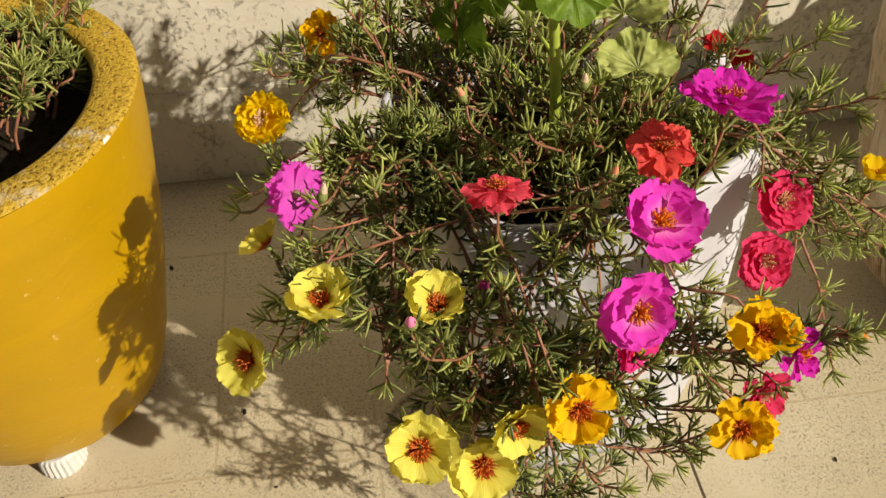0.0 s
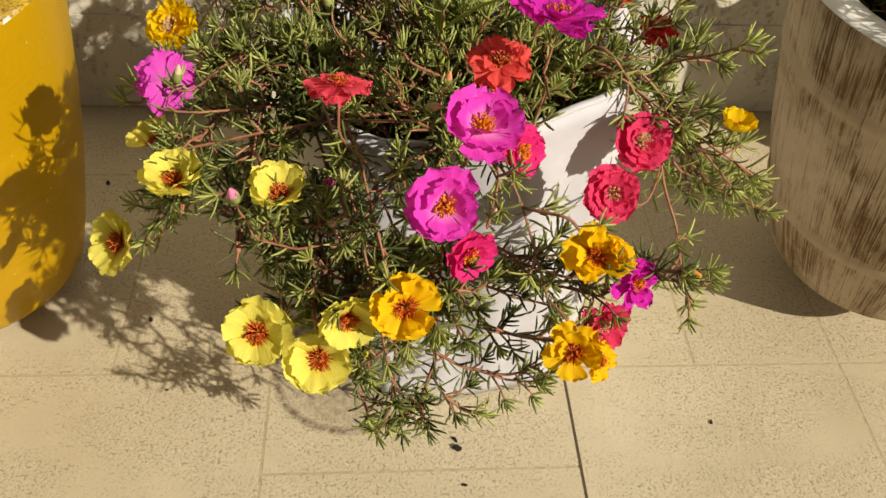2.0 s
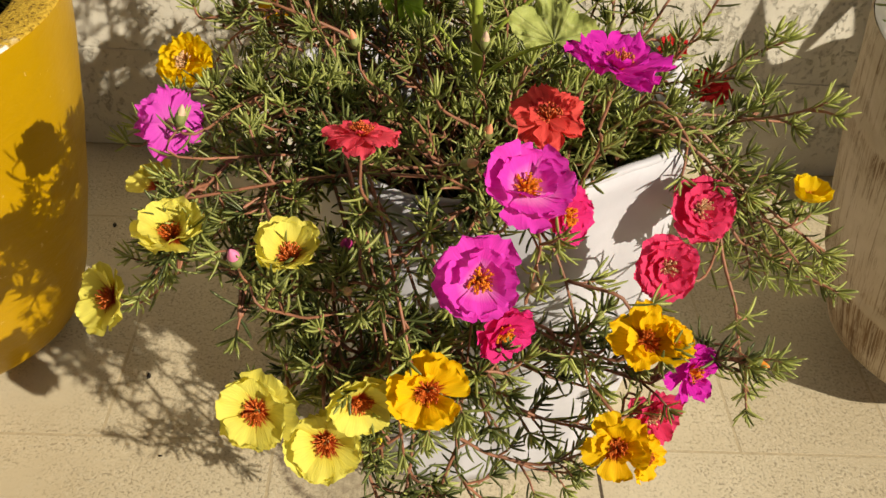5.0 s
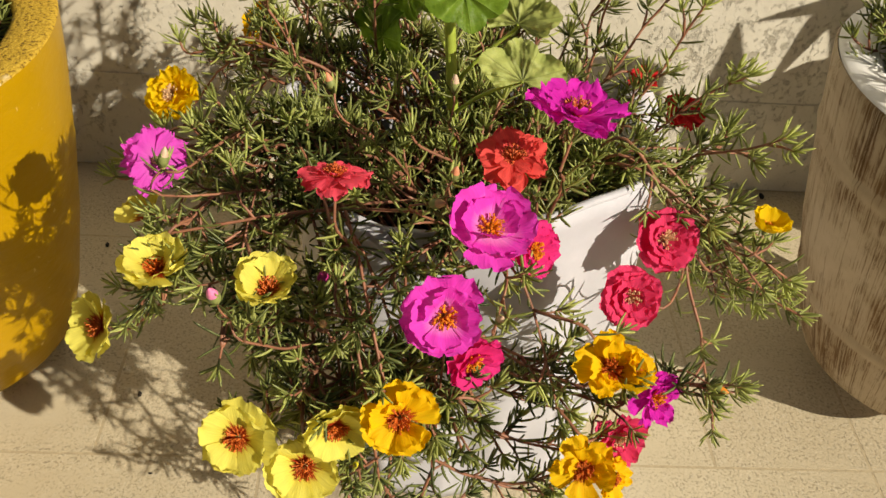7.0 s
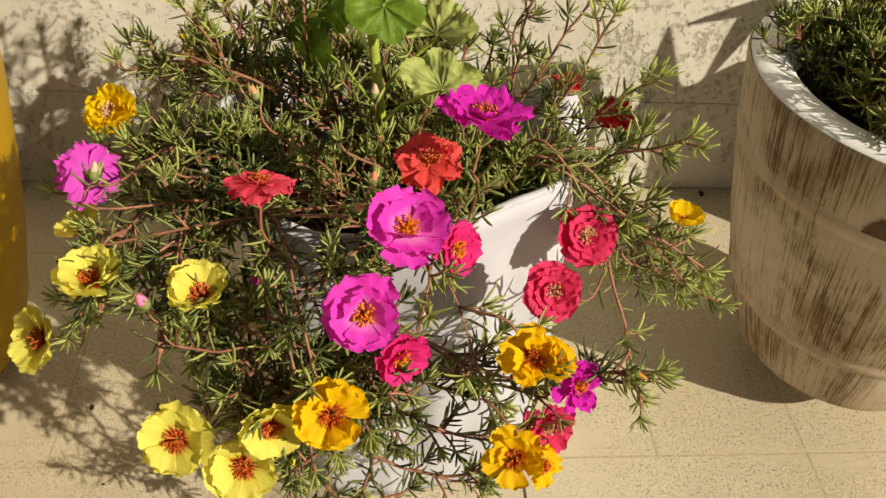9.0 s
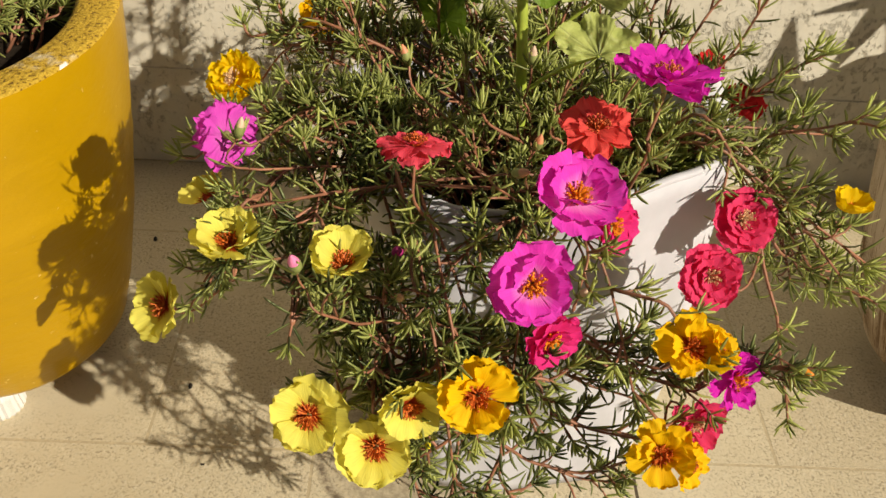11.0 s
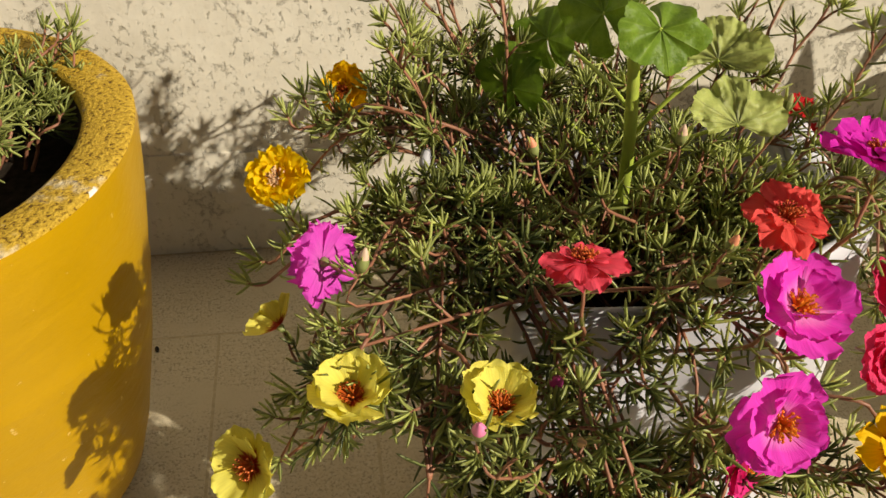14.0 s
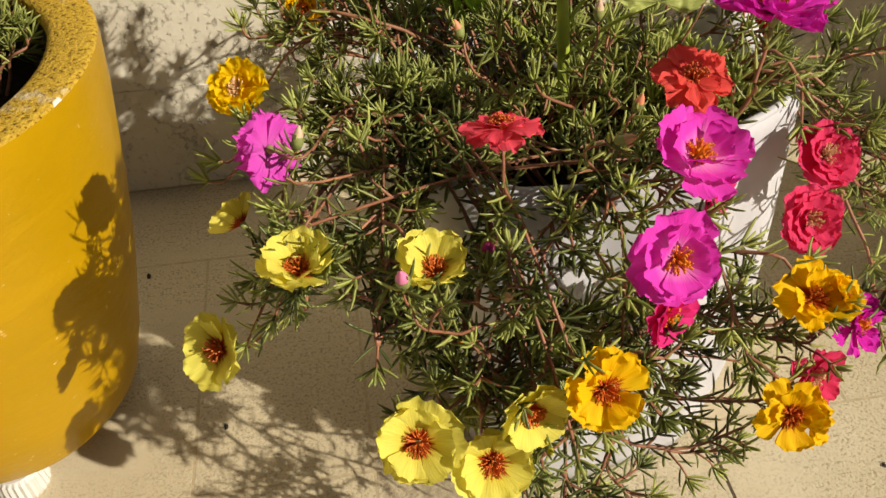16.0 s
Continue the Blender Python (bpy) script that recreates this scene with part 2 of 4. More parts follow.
M_STAMEN = {
    "red": plain("red_stamens", (0.58, 0.13, 0.02), 0.6, 0.4, 300, bump=0),
    "orange": plain("orange_stamens", (0.75, 0.25, 0.015), 0.6, 0.35, 300, bump=0),
    "ember": plain("dark_orange_stamens", (0.50, 0.10, 0.02), 0.6, 0.5, 300, bump=0),
    "cream": plain("cream_stamens", (0.70, 0.45, 0.25), 0.6, 0.4, 300, bump=0),
}


# ---- mesh helpers ----
def mesh_object(name, verts, faces, material, parent=None, label="", smooth=True, uvs=None):
    me = bpy.data.meshes.new(name)
    me.from_pydata([tuple(v) for v in verts], [], faces)
    me.materials.append(material)
    if smooth:
        me.polygons.foreach_set("use_smooth", [True] * len(me.polygons))
    if uvs is not None:
        layer = me.uv_layers.new(name="UVMap")
        for lp in me.loops:
            layer.data[lp.index].uv = uvs[lp.vertex_index]
    ob = new(name, me)
    ob.parent = parent
    if label:
        tagged(ob, label)
    return ob


def part(name, bm, material, parent, label="", smooth=False):
    me = bpy.data.meshes.new(name)
    bm.to_mesh(me)
    bm.free()
    me.materials.append(material)
    if smooth:
        me.polygons.foreach_set("use_smooth", [True] * len(me.polygons))
    ob = new(name, me)
    ob.parent = parent
    if label:
        tagged(ob, label)
    return ob


def box_bm(x0, x1, y0, y1, z0, z1, bevel=0.0):
    bm = bmesh.new()
    bmesh.ops.create_cube(bm, size=1)
    for v in bm.verts:
        v.co = Vector(((x0 + x1) / 2 + v.co.x * (x1 - x0), (y0 + y1) / 2 + v.co.y * (y1 - y0), (z0 + z1) / 2 + v.co.z * (z1 - z0)))
    if bevel:
        bmesh.ops.bevel(bm, geom=bm.edges[:], offset=bevel, segments=1, affect="EDGES")
    return bm


def lathe(profile, n=96, wobble=0.0, seed=0.0):
    """Verts, faces and UVs of a profile of (radius, z) turned round z; closed where the radius is 0."""
    verts, faces, uvs = [], [], []
    length = [0.0]
    for (r0, z0), (r1, z1) in zip(profile, profile[1:]):
        length.append(length[-1] + math.hypot(r1 - r0, z1 - z0))
    for (r, z), d in zip(profile, length):
        for i in range(n + 1):
            a = 2 * math.pi * i / n
            w = 1 + wobble * noise.noise(Vector((math.cos(a) * 2.2, math.sin(a) * 2.2, z * 12 + seed)))
            verts.append((r * w * math.cos(a), r * w * math.sin(a), z))
            uvs.append((i / n, d))
    for j in range(len(profile) - 1):
        for i in range(n):
            a = j * (n + 1) + i
            faces.append((a, a + 1, a + n + 2, a + n + 1))
    return verts, faces, uvs


def bezier(p0, p1, p2, p3, n):
    out = []
    for i in range(n + 1):
        t = i / n
        s = 1 - t
        out.append(p0 * s ** 3 + p1 * 3 * s * s * t + p2 * 3 * s * t * t + p3 * t ** 3)
    return out


def frame_at(d):
    d = d.normalized()
    u = d.cross(Vector((0, 0, 1)))
    if u.length < 1e-3:
        u = Vector((1, 0, 0))
    u.normalize()
    return d, u, d.cross(u)


def tube(points, r0, r1, sides=6):
    verts, faces = [], []
    n = len(points)
    for i, p in enumerate(points):
        d = points[min(i + 1, n - 1)] - points[max(i - 1, 0)]
        _, u, w = frame_at(d)
        r = r0 + (r1 - r0) * i / (n - 1)
        for k in range(sides):
            a = 2 * math.pi * k / sides
            verts.append(p + u * (r * math.cos(a)) + w * (r * math.sin(a)))
    for i in range(n - 1):
        for k in range(sides):
            faces.append((i * sides + k, i * sides + (k + 1) % sides, (i + 1) * sides + (k + 1) % sides, (i + 1) * sides + k))
    faces.append(tuple(range(sides - 1, -1, -1)))
    faces.append(tuple(range((n - 1) * sides, n * sides)))
    return verts, faces


def needle(verts, faces, base, way, up, length, width, bend):
    """One fleshy leaf: a three-sided spindle that bends upwards."""
    d, u, w = frame_at(way)
    k = len(verts)
    curl = up * bend + Vector((0, 0, 0.16)) + (u if k % 26 else -u) * (0.35 * bend)
    for t, wd in ((0.0, 0.55), (0.28, 0.95), (0.62, 1.0), (0.90, 0.66)):
        c = base + d * (length * t * (1 - 0.12 * bend * t)) + curl * (length * t * t)
        for a in (0.3, 2.4, 4.5):
            verts.append(c + (u * math.cos(a) + w * math.sin(a) * 0.75) * (width * wd * 0.5))
    verts.append(base + d * (length * (1 - 0.12 * bend)) + curl * length)
    for r in (0, 3, 6):
        for i in range(3):
            faces.append((k + r + i, k + r + (i + 1) % 3, k + r + 3 + (i + 1) % 3, k + r + 3 + i))
    for i in range(3):
        faces.append((k + 9 + i, k + 9 + (i + 1) % 3, k + 12))


def rosette(rng, lv, lf, p, d, leaf_len, count):
    """A whorl of leaves at the end of a shoot, the inner ones steeper and shorter."""
    d, u, w = frame_at(d)
    ang = rng.uniform(0, 6.28)
    for i in range(count):
        q = i / count
        ang += 2.4 + rng.uniform(-0.2, 0.2)
        o = radians(10 + 68 * q + rng.uniform(-8, 8))
        side = u * math.cos(ang) + w * math.sin(ang)
        needle(lv, lf, p - d * (0.0045 * q), d * math.cos(o) + side * math.sin(o), d, leaf_len * (0.55 + 0.5 * q) * rng.uniform(0.85, 1.12), 0.0023 * rng.uniform(0.85, 1.15), rng.uniform(-0.30, 0.45))


def shoot(rng, plant, points, start, leaf_len, gap, material, stem_r=0.0015, tip_leaves=11, branches=2, tip=True):
    """A shoot of a plant: its stem with side twigs, and under it the needle leaves from start (0 to 1) to the tip."""
    v, f = tube(points, stem_r, stem_r * 0.65, 5)
    lv, lf = [], []
    total = sum((b - a).length for a, b in zip(points, points[1:]))
    young = []
    ang, run = rng.uniform(0, 6.28), 0.0
    nxt = total * start
    last = total if tip else total - 0.020
    twigs = sorted(rng.uniform(max(start, 0.35), 0.92 if tip else 0.70) * total for _ in range(branches))
    for at, (a, b) in enumerate(zip(points, points[1:])):
        seg = (b - a).length
        if seg < 1e-6:
            continue
        d, u, w = frame_at(b - a)
        while nxt <= run + seg and nxt < last:
            p = a.lerp(b, (nxt - run) / seg)
            open_ = radians(rng.uniform(42, 82))
            ang += 2.4 + rng.uniform(-0.4, 0.4)
            side = u * math.cos(ang) + w * math.sin(ang)
            needle(lv, lf, p, d * math.cos(open_) + side * math.sin(open_), d, leaf_len * rng.uniform(0.7, 1.2), 0.0022 * rng.uniform(0.8, 1.2), rng.uniform(-0.60, 0.60))
            nxt += gap * rng.uniform(0.5, 1.6)
        while twigs and twigs[0] <= run + seg:
            p = a.lerp(b, (twigs.pop(0) - run) / seg)
            a2 = rng.uniform(0, 6.28)
            way = (d * 0.7 + u * math.cos(a2) + w * math.sin(a2) + Vector((0.25, -0.2, 0.55))).normalized()
            ln = rng.uniform(0.012, 0.028)
            end = p + way * ln
            tv, tf = tube([p, p.lerp(end, 0.5) + d * 0.002, end], 0.0011, 0.0008, 4)
            k = len(v)
            v += tv
            f += [tuple(k + q for q in face) for face in tf] + [(at * 5, k, k + 1)]
            for q in (0.35, 0.6, 0.8):
                if rng.random() < 0.8:
                    a3 = rng.uniform(0, 6.28)
                    _, u2, w2 = frame_at(way)
                    needle(lv, lf, p.lerp(end, q), way * 0.5 + (u2 * math.cos(a3) + w2 * math.sin(a3)) * 0.85, way, leaf_len * rng.uniform(0.7, 1.1), 0.0019, 0.2)
            was = len(lf)
            rosette(rng, lv, lf, end, way, leaf_len, tip_leaves + 1 - rng.randrange(4))
            if rng.random() < 0.6:
                young.append((was, len(lf)))
        run += seg
    if tip:
        young.append((len(lf), len(lf) + tip_leaves * 12))
        rosette(rng, lv, lf, points[-1], points[-1] - points[-2], leaf_len, tip_leaves)
    stem = mesh_object("shoot", v, f, M_STEM, plant)
    leaves = tagged(mesh_object("foliage", lv, lf, material, stem), kind="stuff")
    leaves.data.materials.append(M_TIP)
    for a, b in young:
        for face in leaves.data.polygons[a:b]:
            face.material_index = 1
    return stem


def wander(rng, points, amount):
    """Bends a run of points irregularly, its ends kept."""
    ph = [rng.uniform(0, 6.28) for _ in range(6)]
    n = len(points) - 1
    out = []
    for i, p in enumerate(points):
        t = i / n
        k = amount * math.sin(math.pi * t)
        out.append(p + Vector((math.sin(7 * t + ph[0]) + 0.5 * math.sin(15 * t + ph[3]), math.sin(7 * t + ph[1]) + 0.5 * math.sin(15 * t + ph[4]), math.sin(7 * t + ph[2]))) * k)
    return out


def via(points, n):
    """A smooth line through the given points, about n steps."""
    out = []
    m = len(points) - 1
    per = max(4, n // m)
    for i in range(m):
        p0, p1, p2, p3 = points[max(0, i - 1)], points[i], points[i + 1], points[min(m, i + 2)]
        for k in range(per):
            t = k / per
            out.append(0.5 * ((2 * p1) + (p2 - p0) * t + (2 * p0 - 5 * p1 + 4 * p2 - p3) * t * t + (3 * p1 - p0 - 3 * p2 + p3) * t ** 3))
    out.append(points[-1].copy())
    return out


# ---- floor and wall ----
WALL_Y = 0.445
ground = part("ground", box_bm(-12, 12, -14, WALL_Y + 0.2, -0.12, -0.0002), M_GROUT, None)
tagged(ground, "pale beige mortar bed under a tiled terrace", "ground", kind="structure")
floor = new("floor")
tagged(floor, "beige stone-look terrace tiles with thin joints", "floor", kind="structure")

wall = part("wall_north", box_bm(-6, 6, WALL_Y, WALL_Y + 0.2, -0.0002, 2.8), M_WALL, None)
tagged(wall, "cream plaster wall with grey pits and stains", "wall", kind="structure")


def lathe_thing(name, profile, material, parent, label="", wobble=0.0, n=96, seed=0.0):
    v, f, uv = lathe(profile, n, wobble, seed)
    ob = mesh_object(name, v, f, material, parent, label, True, uv)
    return ob


# ---- yellow pot ----
def soil_disc(name, center, radius, z, label, seed):
    rng = random.Random(seed)
    bm = bmesh.new()
    rings, n = 9, 40
    rows = []
    for j in range(rings + 1):
        row = []
        for i in range(n):
            a = 2 * math.pi * i / n
            r = radius * j / rings
            row.append(bm.verts.new((r * math.cos(a), r * math.sin(a), 0.006 * noise.noise(Vector((r * math.cos(a) * 60, r * math.sin(a) * 60, seed))) + rng.uniform(-0.0015, 0.0015))))
        rows.append(row)
    for a, b in zip(rows[1:], rows[2:]):
        for i in range(n):
            bm.faces.new((a[i], a[(i + 1) % n], b[(i + 1) % n], b[i]))
    mid = bm.verts.new((0, 0, 0))
    for i in range(n):
        bm.faces.new((mid, rows[1][i], rows[1][(i + 1) % n]))
        bm.verts.remove(rows[0][i])
    ob = part(name, bm, M_SOIL, None, smooth=True)
    ob.location = (*center, z)
    return tagged(ob, label, "soil", kind="stuff")


YC = Vector((-0.324, 0.132))
yellow_pot = new("flower_pot")
yellow_pot.location = (YC.x, YC.y, 0)
tagged(yellow_pot, "tapered round yellow painted cement pot on bottle-cap feet", "flower pot", "pots along the wall")
lathe_thing("body", [(0.0, 0.026), (0.104, 0.026), (0.1105, 0.028), (0.1145, 0.034), (0.127, 0.076), (0.145, 0.16), (0.1562, 0.230), (0.1574, 0.236), (0.1573, 0.241),
                     (0.1604, 0.26), (0.1672, 0.31), (0.1715, 0.352), (0.1712, 0.3595)], M_YELLOW, yellow_pot, "glossy yellow painted side", 0.007)
lathe_thing("rim", [(0.1712, 0.3595), (0.1700, 0.3610), (0.165, 0.3616), (0.153, 0.3618), (0.141, 0.3610), (0.1365, 0.3580), (0.1350, 0.350)], M_YRIM, yellow_pot,
            "rough gritty yellow rim with lime stains", 0.010, 120, 3.0)


# inside wall in a far darker tone than the rim
lathe_thing("inner_wall", [(0.1350, 0.350), (0.133, 0.335), (0.128, 0.28)], plain("dark_brown_cement", (0.06, 0.045, 0.028), 0.9, 0.4, 60), yellow_pot, "dark brown inside", 0.010, 120, 3.0)


def bottle_cap(parent, x, y, tall=0.0265):
    v, f = [], []
    n = 48
    prof = ((0.0205, 0.0), (0.0215, 0.003), (0.020, tall - 0.0045), (0.0175, tall - 0.0003), (0.0, tall))
    for r, z in prof:
        for i in range(n):
            rr = r * (1 + (0.05 if i % 2 else -0.02)) if z < tall - 0.001 and r else r
            a = 2 * math.pi * i / n
            v.append((x + rr * math.cos(a), y + rr * math.sin(a), z))
    for j in range(len(prof) - 1):
        for i in range(n):
            f.append((j * n + i, j * n + (i + 1) % n, (j + 1) * n + (i + 1) % n, (j + 1) * n + i))
    return mesh_object("foot", v, f, M_PLASTIC, parent, "ribbed white plastic bottle cap", False)


for a in (-78, 42, 162):
    bottle_cap(yellow_pot, 0.094 * math.cos(radians(a)), 0.094 * math.sin(radians(a)))
soil_disc("potting_soil", YC, 0.130, 0.305, "dark potting soil filling the yellow pot", 5)

# ---- whitewashed barrel pot ----
RC = Vector((0.624, 0.107))
wash_pot = new("flower_pot")
wash_pot.location = (RC.x, RC.y, 0)
tagged(wash_pot, "tapered cement pot whitewashed over brown, standing by the wall", "flower pot", "pots along the wall")
WASH_SIDE = ((0.045, 0.1060), (0.060, 0.1110), (0.100, 0.1220), (0.140, 0.1310), (0.200, 0.1420), (0.300, 0.1540), (0.378, 0.1595))


def wash_radius(z):
    for (z0, r0), (z1, r1) in zip(WASH_SIDE, WASH_SIDE[1:]):
        if z <= z1:
            return r0 + (r1 - r0) * (z - z0) / (z1 - z0)
    return WASH_SIDE[-1][1]


def hoop(z, d):
    """A soft bead between two shallow grooves round the pot at height z."""
    return [(wash_radius(z + o) + e * d, z + o) for o, e in ((-0.012, 0), (-0.0085, -0.35), (-0.0055, 0.5), (-0.001, 0.8), (0.0035, 0.5), (0.0065, -0.3), (0.010, 0))]


lathe_thing("body", [(0.0, 0.045), (0.097, 0.045), (0.1030, 0.0465), (0.1070, 0.051)] + [(wash_radius(z), z) for z in (0.07, 0.11)] + hoop(0.136, 0.0020)
            + [(wash_radius(z), z) for z in (0.16, 0.20, 0.24, 0.28)] + hoop(0.303, 0.0018) + [(wash_radius(z), z) for z in (0.325, 0.35)] + [(0.1592, 0.374), (0.1578, 0.3768)],
            M_WASH, wash_pot, "side dry-brushed white over brown with hoop grooves", 0.004, 160)
lathe_thing("rim", [(0.1578, 0.3768), (0.1560, 0.3785), (0.144, 0.3795), (0.131, 0.3788), (0.1255, 0.3765), (0.123, 0.355), (0.117, 0.28)], M_WHITE_RIM, wash_pot,
            "flat white painted rim", 0.006, 120, 7.0)
M_RECESS = plain("bare_brown_cement", (0.12, 0.072, 0.032), 0.8, 0.3, 60)


def wash_patch(name, a0, a1, top, low, label):
    """A patch of the pot's side laid just proud of it, from angle a0 to a1, up to the height top(t)."""
    v, f = [], []
    n, m = 20, 6
    for j in range(m + 1):
        for i in range(n + 1):
            t = i / n
            a = radians(a0 + (a1 - a0) * t)
            z = low + (top(t) - low) * j / m
            r = wash_radius(z) + 0.0022
            v.append((r * math.cos(a), r * math.sin(a), z))
    for j in range(m):
        for i in range(n):
            k = j * (n + 1) + i
            f.append((k, k + 1, k + n + 2, k + n + 1))
    return mesh_object(name, v, f, M_RECESS, wash_pot, label)


wash_patch("recess", -131.7, -122.8, lambda t: 0.3105 + 0.018 * math.sin(min(1.0, t * 1.5) * math.pi / 2) ** 0.7, 0.310, "bare brown hollow above the hoop")
wash_patch("groove", -119.5, -118.5, lambda t: 0.331, 0.310, "dark upright groove")
for a in (-30, 90, 210):
    bottle_cap(wash_pot, 0.032 * math.cos(radians(a)), 0.032 * math.sin(radians(a)), 0.0455)
# the pot is sheared towards the white one to fit the camera's view
for ob in wash_pot.children:
    for v in ob.data.vertices:
        k = (0.378 - v.co.z) / 0.318
        v.co.x += 0.038 * k
        v.co.y += 0.013 * k
soil_disc("potting_soil", (RC.x + 0.004, RC.y + 0.001), 0.1180, 0.335, "dark potting soil filling the whitewashed pot", 9)

# ---- white draped pot ----
WC = Vector((0.195, 0.085))
RIM = [(0.297, -0.004, 0.354), (0.262, -0.021, 0.350), (0.223, -0.038, 0.345), (0.190, -0.037, 0.328), (0.150, -0.034, 0.321), (0.110, -0.030, 0.321), (0.077, -0.016, 0.325),
       (0.047, 0.012, 0.331), (0.030, 0.092, 0.349), (0.045, 0.165, 0.322), (0.092, 0.212, 0.338), (0.190, 0.208, 0.300), (0.270, 0.185, 0.305), (0.310, 0.148, 0.336), (0.303, 0.090, 0.324)]
FOOT = [(0.290, -0.004), (0.262, -0.022), (0.228, -0.028), (0.170, -0.040), (0.117, -0.034), (0.095, -0.003), (0.072, 0.090), (0.110, 0.190), (0.200, 0.205), (0.285, 0.170), (0.312, 0.080)]


def outline(points, a):
    """Where the ray from the pot's middle at angle a meets a ring of points: the point's radius, and its height where the ring has one."""
    ring = sorted(((math.atan2(p[1] - WC.y, p[0] - WC.x) % (2 * math.pi), p) for p in points), key=lambda q: q[0])
    a %= 2 * math.pi
    for k, (a0, p0) in enumerate(ring):
        a1, p1 = ring[(k + 1) % len(ring)]
        if (a - a0) % (2 * math.pi) <= (a1 - a0) % (2 * math.pi):
            u, v = Vector((p0[0] - WC.x, p0[1] - WC.y)), Vector((p1[0] - WC.x, p1[1] - WC.y))
            way = Vector((math.cos(a), math.sin(a)))
            e = v - u
            t = (way.x * u.y - way.y * u.x) / (way.y * e.x - way.x * e.y)
            r = (u + e * t).length
            if len(p0) == 2:
                return r, 0.0
            s = t * t * (3 - 2 * t)
            return r, p0[2] + (p1[2] - p0[2]) * s
    return 0.13, 0.33


def drape_rim(a):
    """Radius and height of the draped rim at an angle: raised corners with sagging edges between."""
    return outline(RIM, a)


def draped_pot():
    n, rows = 240, 26
    thick = 0.006
    verts, faces = [], []

    def ring(level, inset):
        for i in range(n):
            a = 2 * math.pi * i / n
            rr, rz = drape_rim(a)
            t = level
            base_r = outline(FOOT, a)[0]
            fold = 0.0045 * math.sin(5 * a + 0.7) + 0.0035 * math.sin(9 * a + 2.0) + 0.0015 * math.sin(17 * a + 5 * t)
            r = base_r + (rr - base_r) * t + (fold + 0.008) * math.sin(math.pi * min(1, t * 1.02)) - inset
            if t > 0.5:
                r -= 0.030 * math.exp(-((a - 0.42) / 0.42) ** 2) * (1 - ((t - 0.75) / 0.25) ** 2)
            verts.append((WC.x + r * math.cos(a), WC.y + r * math.sin(a), 0.002 + (rz - 0.002) * t))

    levels = [j / rows for j in range(rows + 1)]
    for t in levels:
        ring(t, 0.0)
    for t in reversed([x for x in levels if x > 0.55]):
        ring(t, thick)
    total = len(verts) // n
    for j in range(total - 1):
        for i in range(n):
            faces.append((j * n + i, j * n + (i + 1) % n, (j + 1) * n + (i + 1) % n, (j + 1) * n + i))
    faces.append(tuple(range(n - 1, -1, -1)))
    ob = new("flower_pot")
    mesh_object("body", verts, faces, M_WHITE, ob, "white folded side")
    lip, lf = [], []
    sides = 8
    for i in range(n):
        a = 2 * math.pi * i / n
        r, z = drape_rim(a)
        for k in range(sides):
            b = 2 * math.pi * k / sides
            rr = r - thick / 2 + 0.0033 * math.cos(b)
            lip.append((WC.x + rr * math.cos(a), WC.y + rr * math.sin(a), z + 0.0032 * math.sin(b)))
    for i in range(n):
        for k in range(sides):
            lf.append((i * sides + k, i * sides + (k + 1) % sides, ((i + 1) % n) * sides + (k + 1) % sides, ((i + 1) % n) * sides + k))
    mesh_object("lip", lip, lf, M_WHITE, ob, "rounded white lip")
    flap, ff = [], []
    m, w = 24, 8
    for side in (0.0, -0.005):
        for i in range(m + 1):
            a = radians(-14 + 46 * i / m)
            r, z = drape_rim(a)
            reach = 0.034 * math.sin(math.pi * (0.12 + 0.76 * i / m)) ** 0.6
            for j in range(w + 1):
                q = j / w
                rr = r - 0.008 + reach * q
                flap.append((WC.x + rr * math.cos(a), WC.y + rr * math.sin(a), z + 0.004 + 0.008 * math.sin(2.2 * q) - 0.010 * q * q + 0.0015 * math.sin(9 * a + 4 * q) + side))
    top = (m + 1) * (w + 1)
    for i in range(m):
        for j in range(w):
            k = i * (w + 1) + j
            ff.append((k, k + w + 1, k + w + 2, k + 1))
            ff.append((top + k, top + k + 1, top + k + w + 2, top + k + w + 1))
    edge = [i * (w + 1) for i in range(m + 1)] + [m * (w + 1) + j for j in range(1, w + 1)] + [i * (w + 1) + w for i in range(m - 1, -1, -1)] + [j for j in range(w - 1, 0, -1)]
    for p, q in zip(edge, edge[1:] + edge[:1]):
        ff.append((p, top + p, top + q, q))
    mesh_object("folded_corner", flap, ff, M_WHITE, ob, "white corner folded outwards")
    return tagged(ob, "white draped-cloth cement pot with folded sides and raised corners", "flower pot", "pots along the wall")


draped_pot()
soil_disc("potting_soil", WC, 0.118, 0.262, "dark potting soil filling the white draped pot", 13)


# ---- moss roses in the white pot ----
CALM = {"yellow": 0.6, "gold": 0.9, "lemon": 0.5, "magenta": 0.6, "rose": 0.5, "coral": 0.75, "salmon": 0.75, "pink": 0.7}


